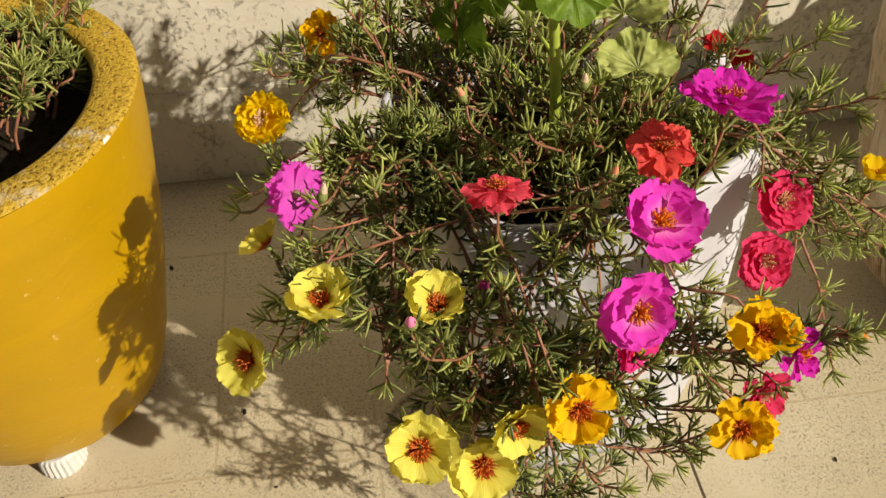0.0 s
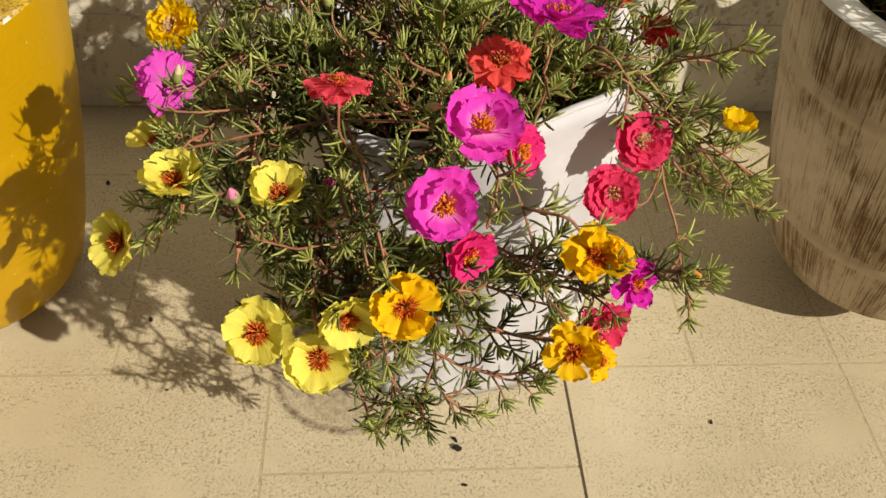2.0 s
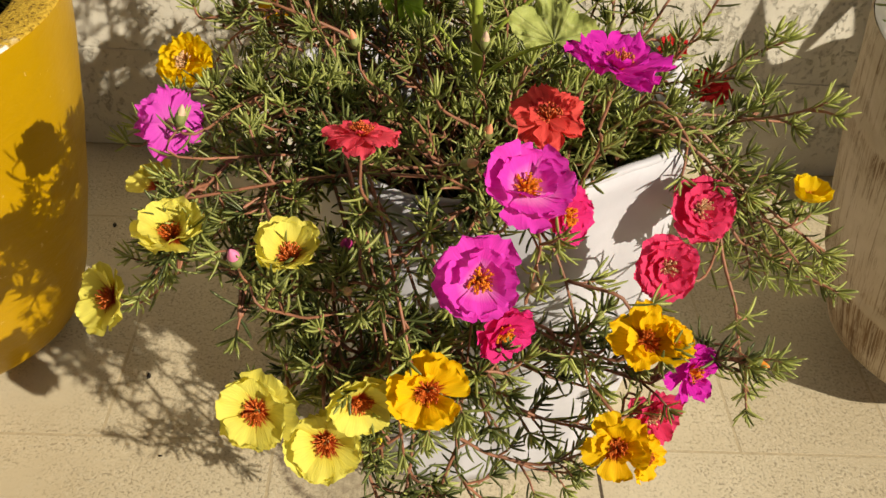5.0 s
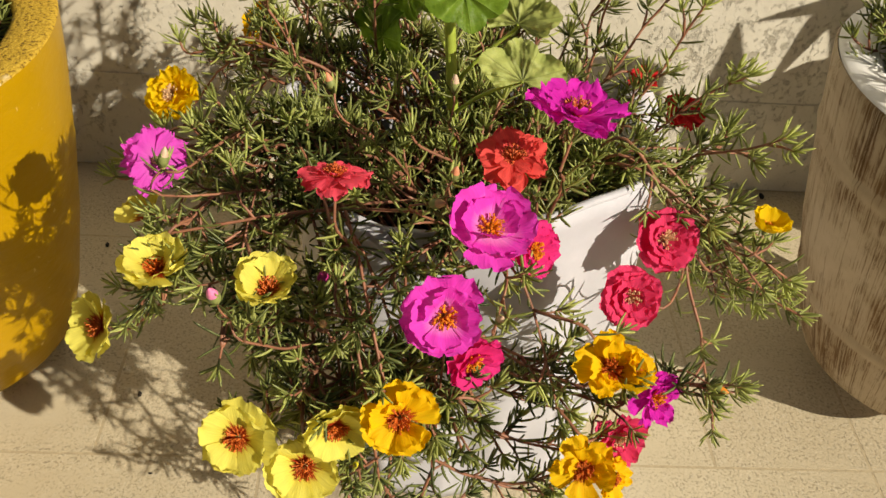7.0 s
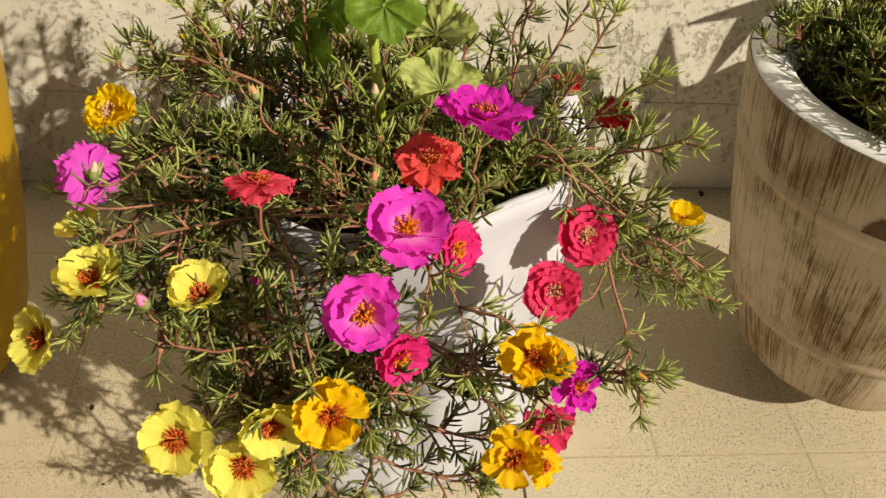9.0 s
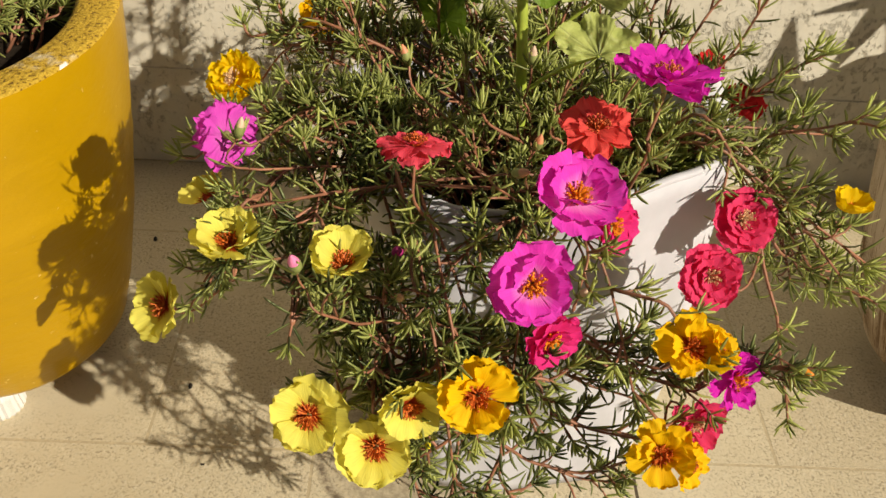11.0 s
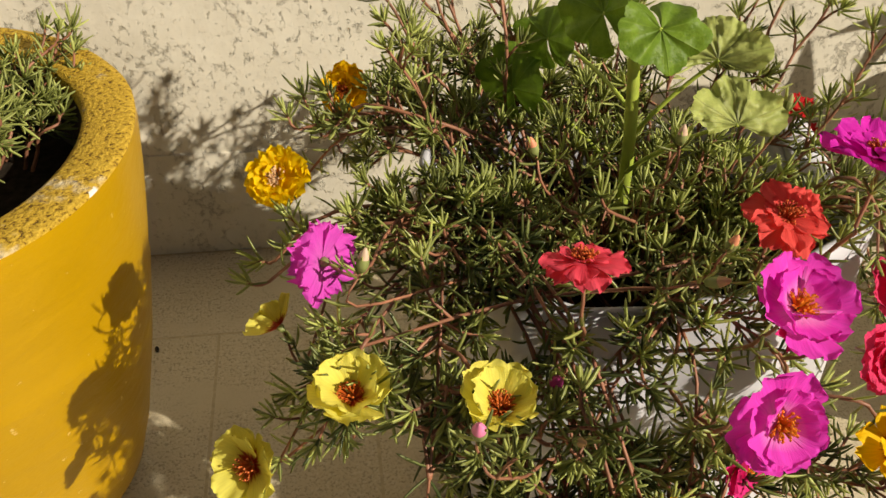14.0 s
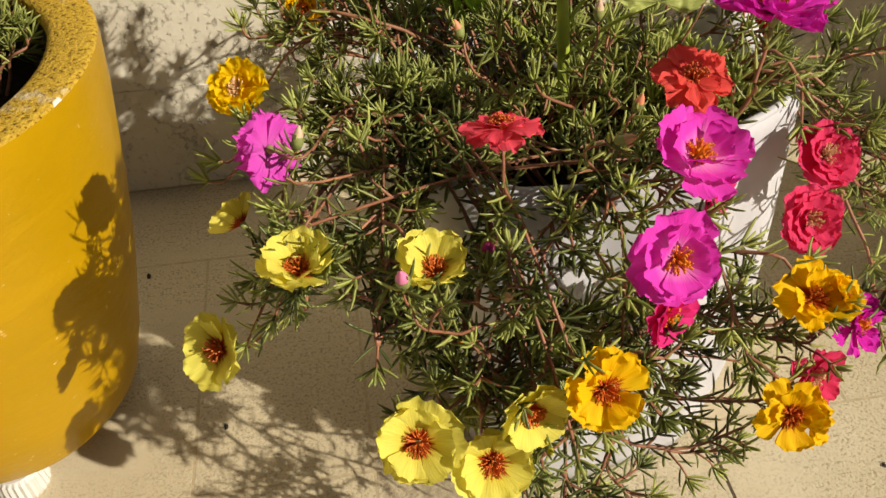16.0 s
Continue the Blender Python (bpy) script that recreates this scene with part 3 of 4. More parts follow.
def petal_mesh(kind, variant, cup):
    rng = random.Random(variant * 17 + int(cup * 100))
    nu, nv = 12, 9
    verts, faces, uvs = [], [], []
    ph = [rng.uniform(0, 6.28) for _ in range(4)]
    calm = CALM.get(kind, 1.0)
    notch = rng.uniform(0.05, 0.16) * calm
    for j in range(nv + 1):
        v = j / nv
        half = 0.10 + 0.40 * math.sin(min(1.0, v * 1.12) * math.pi * 0.5) ** 1.3
        if v > 0.8:
            half *= 1 - 0.35 * ((v - 0.8) / 0.2) ** 2
        for i in range(nu + 1):
            u = 2 * i / nu - 1
            edge = v * (1 - 0.16 * u * u * v - notch * v ** 6 * math.exp(-(u / 0.28) ** 2))
            x = u * half * (0.98 + 0.05 * math.sin(7 * v + ph[3]))
            y = edge + calm * (0.045 * v ** 5 * math.sin(6 * u + ph[0]) + 0.032 * v ** 6 * math.sin(15 * u + ph[3]))
            z = cup * v * v * 0.55 + 0.075 * (0.4 + 0.6 * calm) * v * v * math.sin(4.5 * u + ph[1]) + 0.055 * calm * math.sin(9 * u + 5 * v + ph[2]) * v ** 2 + 0.03 * calm * math.sin(17 * u + 3 * v + ph[0]) * v ** 3 + 0.16 * (u * half) ** 2 * 2
            verts.append((x, y, z))
            uvs.append((i / nu, v))
    for j in range(nv):
        for i in range(nu):
            a = j * (nu + 1) + i
            faces.append((a, a + 1, a + nu + 2, a + nu + 1))
    me = bpy.data.meshes.new("petal")
    me.from_pydata(verts, [], faces)
    me.materials.append(PETALS[kind])
    me.polygons.foreach_set("use_smooth", [True] * len(me.polygons))
    layer = me.uv_layers.new(name="UVMap")
    for lp in me.loops:
        layer.data[lp.index].uv = uvs[lp.vertex_index]
    return me


PETAL_MESHES = {}


def petal_of(kind, variant, cup):
    key = (kind, variant, cup)
    if key not in PETAL_MESHES:
        PETAL_MESHES[key] = petal_mesh(kind, variant, cup)
    return PETAL_MESHES[key]


def stamen_mesh(kind, rng, size, count, spread):
    v, f = [], []
    for i in range(count):
        a, r = rng.uniform(0, 6.28), math.sqrt(rng.random())
        foot = Vector((math.cos(a), math.sin(a), 0)) * (0.10 * size * r)
        head = Vector((math.cos(a), math.sin(a), 0)) * (spread * size * r) + Vector((0, 0, size * rng.uniform(0.24, 0.38) * (1.15 - 0.5 * r)))
        tv, tf = tube([foot, foot.lerp(head, 0.55) + Vector((0, 0, 0.03 * size)), head], 0.00045, 0.0003, 3)
        k = len(v)
        v += tv
        f += [tuple(k + q for q in face) for face in tf]
        bm_r = 0.00075 * rng.uniform(0.8, 1.3)
        k = len(v)
        for dx, dy, dz in ((1, 0, 0), (-1, 0, 0), (0, 1, 0), (0, -1, 0), (0, 0, 1), (0, 0, -1)):
            v.append(head + Vector((dx, dy, dz)) * bm_r)
        for a0, b0 in ((0, 2), (2, 1), (1, 3), (3, 0)):
            f += [(k + a0, k + b0, k + 4), (k + b0, k + a0, k + 5)]
    return v, f


def flower(plant, rng, kind, at, facing, size, layers, stamens="orange", cup=0.5, root=None):
    """An open flower: calyx, a part of the plant, with petals and stamens under it, and the stalk that carries it."""
    at, n = Vector(at), Vector(facing).normalized()
    d, u, w = frame_at(n)
    m = Matrix((u, w, d)).transposed().to_4x4()
    m.translation = at
    prof = [(0.0, -0.26), (0.055, -0.25), (0.10, -0.15), (0.13, -0.06), (0.09, 0.0), (0.0, 0.02)]
    v, f, uv = lathe([(r * size, z * size) for r, z in prof], 12)
    calyx = mesh_object("flower", v, f, M_CALYX, plant, "", True)
    calyx.matrix_basis = m
    for li, (count, length, lift) in enumerate(layers):
        off = rng.uniform(0, 6.28)
        for i in range(count):
            loose = 1.8 if layers in (RAGGED, SHAGGY) else 1.5 if layers is BROAD else 1.0
            a = off + 2 * math.pi * i / count + rng.uniform(-0.16, 0.16) * loose
            e = lift + rng.uniform(-9, 9) * loose
            p = new("petal", petal_of(kind, rng.randrange(5), cup))
            p.parent = calyx
            s = size * length * (rng.uniform(0.9, 1.08) if loose == 1.0 else rng.uniform(0.84, 1.10))
            wide = 0.72 if layers is SHAGGY else 1.18 if layers is BROAD else 1.0 if layers is RAGGED else 0.66 if layers is FRILL else 1.12 if kind in ("yellow", "gold") else (0.80 if layers is FULL and kind not in ("magenta", "amber", "rose") else 0.95 if kind == "salmon" else 0.78 if kind in ("coral", "scarlet") else 1.0)
            p.matrix_basis = Matrix.Rotation(a, 4, "Z") @ Matrix.Translation((0, 0.05 * size, -0.02 * size + 0.014 * size * li)) @ Matrix.Rotation(radians(e), 4, "X") \
                @ Matrix.Rotation(rng.uniform(-0.14, 0.14), 4, "Y") @ Matrix.Diagonal((s * wide * rng.uniform(0.9, 1.15), s, s, 1))
    if stamens:
        sv, sf = stamen_mesh(stamens, rng, size, 38 if stamens == "red" else 54, 0.33 if stamens == "red" else 0.32)
        tagged(mesh_object("flower_centre", sv, sf, M_STAMEN[stamens], calyx, smooth=False), kind="stuff")
    if root is not None:
        back = at - n * (0.24 * size)
        pts = [Vector(p) for p in root] + [back - n * 0.022, back]
        shoot(rng, plant, wander(rng, via(pts, 16), 0.0025), 0.2, 0.015, 0.0060, M_LEAF, 0.0013, 9, 3, False)
        lv, lf = [], []
        rosette(rng, lv, lf, back - n * 0.008, n, 0.011, 7)
        whorl = tagged(mesh_object("foliage", lv, lf, M_LEAF, calyx), kind="stuff")
        whorl.matrix_parent_inverse = calyx.matrix_basis.inverted()
    return calyx


FULL = [(7, 1.0, 2), (7, 0.90, 11), (6, 0.72, 21), (5, 0.48, 36)]
FRILL = [(8, 1.0, -14), (8, 0.92, 4), (6, 0.75, 22), (5, 0.5, 40)]
DOUBLE = [(6, 1.0, 6), (5, 0.92, 15), (4, 0.62, 32)]
CUPPED = [(5, 1.0, 26), (5, 0.95, 36)]
RUFFLED = [(5, 1.0, 24), (5, 0.92, 36)]
WIDE = [(5, 1.0, 10), (5, 0.92, 20)]
OPEN = [(5, 1.0, 12), (5, 0.95, 20)]
RAGGED = [(5, 1.0, 6), (4, 0.88, 20), (2, 0.6, 34)]
BROAD = [(6, 1.0, 4), (4, 0.94, 14), (3, 0.72, 32)]
SHAGGY = [(7, 1.0, 0), (6, 0.85, 20), (4, 0.55, 40)]

plants = {}
for key, words in (("yellow", "moss rose with pale yellow red-eyed flowers trailing over the pot"),
                   ("gold", "moss rose with golden orange double flowers spilling from the pot"),
                   ("magenta", "moss rose with large bright magenta flowers in the pot"),
                   ("red", "moss rose with rose-red and coral double flowers in the pot")):
    plants[key] = tagged(new("moss_rose"), words, "flowering plant", "moss roses in the white pot")
    plants[key].location = (WC.x, WC.y, 0.262)

# plant, petal colour, place, facing, radius, layers, stamens, cup
FLOWERS = [
    ("yellow", "yellow", (0.028, -0.154, 0.260), (-0.1, -0.72, 0.62), 0.0248, WIDE, "red", 0.35),
    ("yellow", "yellow", (0.068, -0.160, 0.239), (0.0, -0.80, 0.50), 0.0245, WIDE, "red", 0.3),
    ("yellow", "yellow", (0.088, -0.158, 0.279), (0.30, -0.85, 0.22), 0.0225, OPEN, "red", 0.3),
    ("gold", "gold", (0.126, -0.162, 0.295), (0.0, -0.75, 0.60), 0.0245, RAGGED, "red", 0.25),
    ("magenta", "magenta", (0.146, -0.167, 0.389), (0.05, -0.80, 0.50), 0.0215, BROAD, "orange", 0.25),
    ("magenta", "magenta", (0.169, -0.123, 0.410), (0.16, -0.36, 0.90), 0.0235, BROAD, "orange", 0.4),
    ("magenta", "pink", (0.204, -0.079, 0.356), (0.55, -0.60, 0.45), 0.019, DOUBLE, "orange", 0.2),
    ("magenta", "pink", (0.168, -0.130, 0.311), (0.45, -0.80, 0.10), 0.0205, DOUBLE, "orange", 0.2),
    ("red", "rose", (0.301, -0.037, 0.330), (0.05, -0.62, 0.75), 0.0228, FULL, "cream", 0.25),
    ("red", "rose", (0.272, -0.081, 0.320), (0.05, -0.80, 0.55), 0.0215, FULL, "cream", 0.25),
    ("gold", "gold", (0.254, -0.130, 0.306), (0.05, -0.55, 0.82), 0.0215, RAGGED, "red", 0.35),
    ("gold", "gold", (0.270, -0.132, 0.308), (0.5, -0.2, 0.80), 0.0125, OPEN, "red", 0.3),
    ("magenta", "violet", (0.286, -0.132, 0.282), (0.40, -0.65, 0.50), 0.0205, SHAGGY, "orange", 0.2),
    ("red", "rose", (0.272, -0.132, 0.238), (0.20, -0.75, 0.35), 0.0215, SHAGGY, "cream", 0.2),
    ("gold", "gold", (0.246, -0.158, 0.238), (-0.1, -0.70, 0.65), 0.0215, RAGGED, "red", 0.25),
    ("gold", "gold", (0.268, -0.152, 0.220), (0.5, -0.60, 0.35), 0.017, RAGGED, "red", 0.3),
    ("red", "salmon", (0.085, -0.082, 0.409), (-0.02, 0.30, 0.95), 0.0205, DOUBLE, "ember", -0.40),
    ("red", "coral", (0.184, -0.075, 0.421), (-0.05, -0.30, 0.9), 0.0210, DOUBLE, "ember", -0.25),
    ("magenta", "violet", (0.212, -0.085, 0.459), (0.05, 0.12, 1.0), 0.0265, DOUBLE, "ember", 0.10),
    ("magenta", "purple", (-0.035, -0.022, 0.369), (-0.55, 0.55, -0.20), 0.0222, FRILL, None, 0.05),
    ("gold", "amber", (-0.064, 0.131, 0.317), (-0.25, -0.45, 0.65), 0.0235, FULL, "cream", 0.28),
    ("gold", "gold", (-0.011, 0.270, 0.306), (-0.35, -0.60, 0.45), 0.023, FULL, "red", 0.2),
    ("yellow", "yellow", (-0.024, -0.087, 0.335), (-0.05, -0.04, 0.98), 0.0235, RUFFLED, "red", 0.30),
    ("yellow", "yellow", (0.046, -0.106, 0.340), (0.0, -0.12, 0.96), 0.0228, RUFFLED, "red", 0.30),
    ("yellow", "yellow", (-0.084, -0.058, 0.250), (-0.60, -0.55, 0.56), 0.0255, WIDE, "red", 0.3),
    ("yellow", "yellow", (-0.066, 0.022, 0.281), (-0.5, 0.5, 0.4), 0.021, CUPPED, "red", 0.3),
    ("yellow", "lemon", (0.372, -0.028, 0.335), (0.15, 0.0, 0.95), 0.0175, CUPPED, "orange", 0.5),
    ("red", "scarlet", (0.396, 0.236, 0.254), (0.1, -0.35, 0.75), 0.022, DOUBLE, None, 0.1),
    ("red", "scarlet", (0.315, 0.135, 0.350), (0.1, -0.3, 0.8), 0.013, DOUBLE, None, 0.1),
]


def over_rim(a, rng, rise=0.0):
    """A root in the soil and a point above the draped rim, towards an angle round the white pot."""
    r, z = drape_rim(a)
    way = Vector((math.cos(a), math.sin(a), 0))
    b = a + rng.uniform(-0.5, 0.5)
    root = Vector((WC.x, WC.y, 0.265)) + Vector((math.cos(b), math.sin(b), 0)) * (r * rng.uniform(0.25, 0.62))
    lip = Vector((WC.x, WC.y, z + 0.006 + rise)) + way * (r * rng.uniform(0.90, 1.02))
    return [root, root.lerp(lip, 0.55) + Vector((0, 0, 0.022)), lip]


def way_out(tip, rng):
    """Points from the soil of the white pot over its rim towards a tip."""
    to = Vector((tip.x - WC.x, tip.y - WC.y))
    a = math.atan2(to.y, to.x)
    r, z = drape_rim(a)
    if to.length > r * 0.97 and tip.z < 0.37:
        if tip.y < -0.05 and tip.x < 0.15:
            a = radians(rng.choice((rng.uniform(184, 222), rng.uniform(184, 222), rng.uniform(184, 222), rng.uniform(250, 264))))
        elif tip.y < -0.09:
            a = radians(rng.uniform(236, 256))
        else:
            a += rng.uniform(-0.35, 0.35)
        pts = over_rim(a, rng, rng.uniform(0.0, 0.022))
        far = tip - pts[-1]
        if math.cos(a) > 0.6:
            return pts
        knee = pts[-1] + Vector((far.x * 0.55, far.y * 0.55, far.z * 0.25 + 0.3 * max(0.0, -far.z) * 0.4))
        return pts + [knee]
    r = min(0.09, to.length * rng.uniform(0.3, 0.8))
    if to.length > 1e-5:
        to.normalize()
    root = Vector((WC.x + to.x * r, WC.y + to.y * r, 0.265))
    mid = root.lerp(tip, 0.5) + Vector((rng.uniform(-0.01, 0.01), rng.uniform(-0.01, 0.01), 0.012))
    return [root, mid]


# long stems over the rim, from which the front shoots and flowers branch
rng = random.Random(33)
MAINS = []
for at in ((-0.045, -0.080, 0.290), (0.010, -0.115, 0.275), (0.060, -0.125, 0.245), (0.110, -0.130, 0.270), (0.150, -0.135, 0.230), (0.085, -0.115, 0.300), (-0.045, -0.050, 0.300),
           (0.235, -0.130, 0.242)):
    tip = Vector(at)
    line = wander(rng, via(way_out(tip, rng) + [tip], 20), 0.004)
    MAINS.append(line)
    base = plants["yellow"].location
    shoot(rng, plants["yellow"], [q - base for q in line], 0.12, 0.0165, 0.0045, M_LEAF_SHADED, 0.0013, 11, 7)


def from_main(tip, rng):
    """A short way to a tip from the nearest point of a long stem."""
    near = min((p for line in MAINS for p in line[len(line) // 2:-1]), key=lambda p: (p - tip).length + 0.6 * abs(p.z - tip.z) + rng.uniform(0, 0.025))
    return [near, near.lerp(tip, 0.5) + Vector((0, -0.004, 0.010))]


# stalks that come round the pot's corner, or along the stems before it
ROUTES = {
    (0.085, -0.082, 0.409): ((0.100, -0.015, 0.270), (0.092, -0.055, 0.325), (0.087, -0.084, 0.365)),
    (0.184, -0.075, 0.421): ((0.190, 0.000, 0.270), (0.188, -0.040, 0.330), (0.186, -0.062, 0.380)),
    (0.212, -0.085, 0.459): ((0.214, 0.010, 0.270), (0.214, -0.050, 0.350), (0.213, -0.082, 0.415)),
    (0.169, -0.123, 0.410): ((0.165, -0.025, 0.280), (0.164, -0.080, 0.338), (0.165, -0.108, 0.374)),
    (0.146, -0.167, 0.389): ((0.142, -0.030, 0.285), (0.140, -0.090, 0.325), (0.142, -0.135, 0.350)),
    (0.301, -0.037, 0.330): ((0.290, 0.060, 0.290), (0.324, 0.035, 0.340), (0.326, -0.005, 0.318)),
    (0.272, -0.081, 0.320): ((0.290, 0.050, 0.290), (0.326, 0.020, 0.338), (0.326, -0.030, 0.300), (0.300, -0.066, 0.296)),
    (0.372, -0.028, 0.335): ((0.290, 0.070, 0.290), (0.328, 0.030, 0.330), (0.350, -0.010, 0.305)),
    (0.254, -0.130, 0.306): ((0.170, -0.080, 0.285), (0.210, -0.095, 0.262), (0.242, -0.112, 0.270)),
    (0.286, -0.132, 0.282): ((0.205, -0.098, 0.258), (0.241, -0.105, 0.246), (0.270, -0.118, 0.256)),
    (0.272, -0.132, 0.238): ((0.190, -0.105, 0.205), (0.225, -0.108, 0.190), (0.256, -0.118, 0.205)),
    (0.246, -0.158, 0.238): ((0.180, -0.118, 0.165), (0.212, -0.120, 0.160), (0.238, -0.136, 0.200)),
}
rng = random.Random(21)
for key, kind, at, facing, size, layers, stamens, cup in FLOWERS:
    p = Vector(at)
    base = plants[key].location
    flower(plants[key], rng, kind, p - base, facing, size, layers, stamens, cup, [Vector(q) - base for q in (ROUTES[at] if at in ROUTES else (from_main if p.y < -0.08 and p.z < 0.345 else way_out)(p, rng))])


# spots the shoots leave open, along fixed directions towards the camera too
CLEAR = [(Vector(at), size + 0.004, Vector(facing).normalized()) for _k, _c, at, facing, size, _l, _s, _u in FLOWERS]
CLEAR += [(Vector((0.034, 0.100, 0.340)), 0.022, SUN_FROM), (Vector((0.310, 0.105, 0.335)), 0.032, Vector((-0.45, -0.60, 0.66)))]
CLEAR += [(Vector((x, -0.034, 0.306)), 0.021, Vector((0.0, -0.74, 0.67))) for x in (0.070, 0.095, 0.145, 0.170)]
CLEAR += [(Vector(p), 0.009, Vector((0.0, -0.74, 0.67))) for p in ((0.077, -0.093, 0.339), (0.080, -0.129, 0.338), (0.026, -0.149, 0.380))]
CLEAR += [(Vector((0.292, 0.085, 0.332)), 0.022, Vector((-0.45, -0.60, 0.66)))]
# the front of the white pot, kept bare towards the camera
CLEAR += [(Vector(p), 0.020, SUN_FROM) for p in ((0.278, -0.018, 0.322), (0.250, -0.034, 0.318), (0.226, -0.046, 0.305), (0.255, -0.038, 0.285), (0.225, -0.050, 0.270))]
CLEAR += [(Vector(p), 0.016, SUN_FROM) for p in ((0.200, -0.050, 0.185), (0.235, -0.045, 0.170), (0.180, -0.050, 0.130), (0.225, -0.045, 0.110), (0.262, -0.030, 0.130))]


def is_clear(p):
    """True where a shoot's tip covers no open flower or bare corner of the pot: it keeps out of their faces, out of
    their sun and out of the camera's line of sight to them.
    """
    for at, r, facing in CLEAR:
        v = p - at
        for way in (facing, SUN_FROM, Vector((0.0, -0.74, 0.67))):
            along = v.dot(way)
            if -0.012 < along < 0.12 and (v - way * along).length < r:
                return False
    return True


def spray(rng, plant, count, box, leaf=(0.0125, 0.0205), gap=0.0072, start=0.25, material=None, branches=3, route=way_out, curl=0.0045, rise=0.0):
    """Shoots along the route to tips scattered in a box; rise turns their ends up."""
    base = plant.location
    (x0, x1), (y0, y1), (z0, z1) = box
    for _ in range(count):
        # drawn again until it hides no such spot from the camera
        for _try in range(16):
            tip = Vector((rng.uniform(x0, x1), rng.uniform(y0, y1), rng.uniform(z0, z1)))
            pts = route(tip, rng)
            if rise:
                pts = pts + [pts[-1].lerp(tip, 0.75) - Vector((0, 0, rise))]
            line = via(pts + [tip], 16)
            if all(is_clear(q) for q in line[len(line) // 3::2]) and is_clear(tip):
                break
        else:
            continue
        shoot(rng, plant, wander(rng, [q - base for q in line], curl), start, rng.uniform(*leaf), gap * rng.uniform(0.8, 1.3), material or M_LEAF, branches=branches)


rng = random.Random(4)
# the mound over the soil
spray(rng, plants["red"], 15, ((0.17, 0.27), (-0.02, 0.09), (0.315, 0.37)), start=0.25)
spray(rng, plants["red"], 12, ((0.09, 0.26), (0.01, 0.12), (0.315, 0.375)), start=0.25)
spray(rng, plants["magenta"], 13, ((-0.045, 0.055), (-0.07, 0.03), (0.285, 0.345)), start=0.3)
spray(rng, plants["magenta"], 14, ((0.09, 0.27), (0.08, 0.20), (0.32, 0.38)), start=0.3)
# towards the yellow pot
spray(rng, plants["gold"], 16, ((-0.085, 0.01), (0.0, 0.15), (0.31, 0.375)), start=0.25, rise=0.01)
spray(rng, plants["gold"], 8, ((-0.05, 0.05), (0.12, 0.24), (0.33, 0.39)), rise=0.008)
# upright sprigs at the back
spray(rng, plants["gold"], 8, ((-0.01, 0.10), (0.14, 0.27), (0.39, 0.47)), start=0.35, gap=0.0085, branches=4)
spray(rng, plants["gold"], 6, ((0.08, 0.22), (0.18, 0.26), (0.36, 0.42)), start=0.35, gap=0.0085, branches=3)
spray(rng, plants["red"], 4, ((0.24, 0.34), (0.12, 0.20), (0.38, 0.44)), start=0.35)
# hanging over the rim at the back, hidden; added to shade the wall
spray(rng, plants["magenta"], 14, ((-0.02, 0.22), (0.25, 0.33), (0.25, 0.33)), start=0.3)
# towards the whitewashed pot
spray(rng, plants["red"], 7, ((0.32, 0.40), (0.03, 0.13), (0.33, 0.38)))
spray(rng, plants["red"], 9, ((0.20, 0.285), (-0.02, 0.035), (0.315, 0.345)))
spray(rng, plants["red"], 7, ((0.32, 0.41), (-0.03, 0.06), (0.25, 0.31)))
# curtain in front
spray(rng, plants["yellow"], 15, ((0.05, 0.17), (-0.155, -0.085), (0.20, 0.30)), start=0.12, gap=0.0058, route=from_main, branches=3, curl=0.002, material=M_LEAF_SHADED)
spray(rng, plants["yellow"], 16, ((-0.05, 0.07), (-0.10, -0.01), (0.265, 0.325)), start=0.12, gap=0.0058, route=from_main, branches=3, curl=0.002, material=M_LEAF_SHADED)
spray(rng, plants["yellow"], 5, ((0.08, 0.195), (-0.10, -0.045), (0.20, 0.265)), start=0.12, route=from_main, branches=3, curl=0.002, material=M_LEAF_SHADED)
spray(rng, plants["yellow"], 5, ((0.11, 0.20), (-0.15, -0.07), (0.19, 0.27)), start=0.12, route=from_main, branches=3, curl=0.002, material=M_LEAF_SHADED)
spray(rng, plants["yellow"], 8, ((0.03, 0.12), (-0.13, -0.04), (0.18, 0.25)), start=0.12, route=from_main, branches=3, curl=0.002, material=M_LEAF_SHADED)
spray(rng, plants["gold"], 6, ((0.09, 0.16), (-0.18, -0.13), (0.19, 0.26)), branches=3, start=0.25, material=M_LEAF_SHADED)

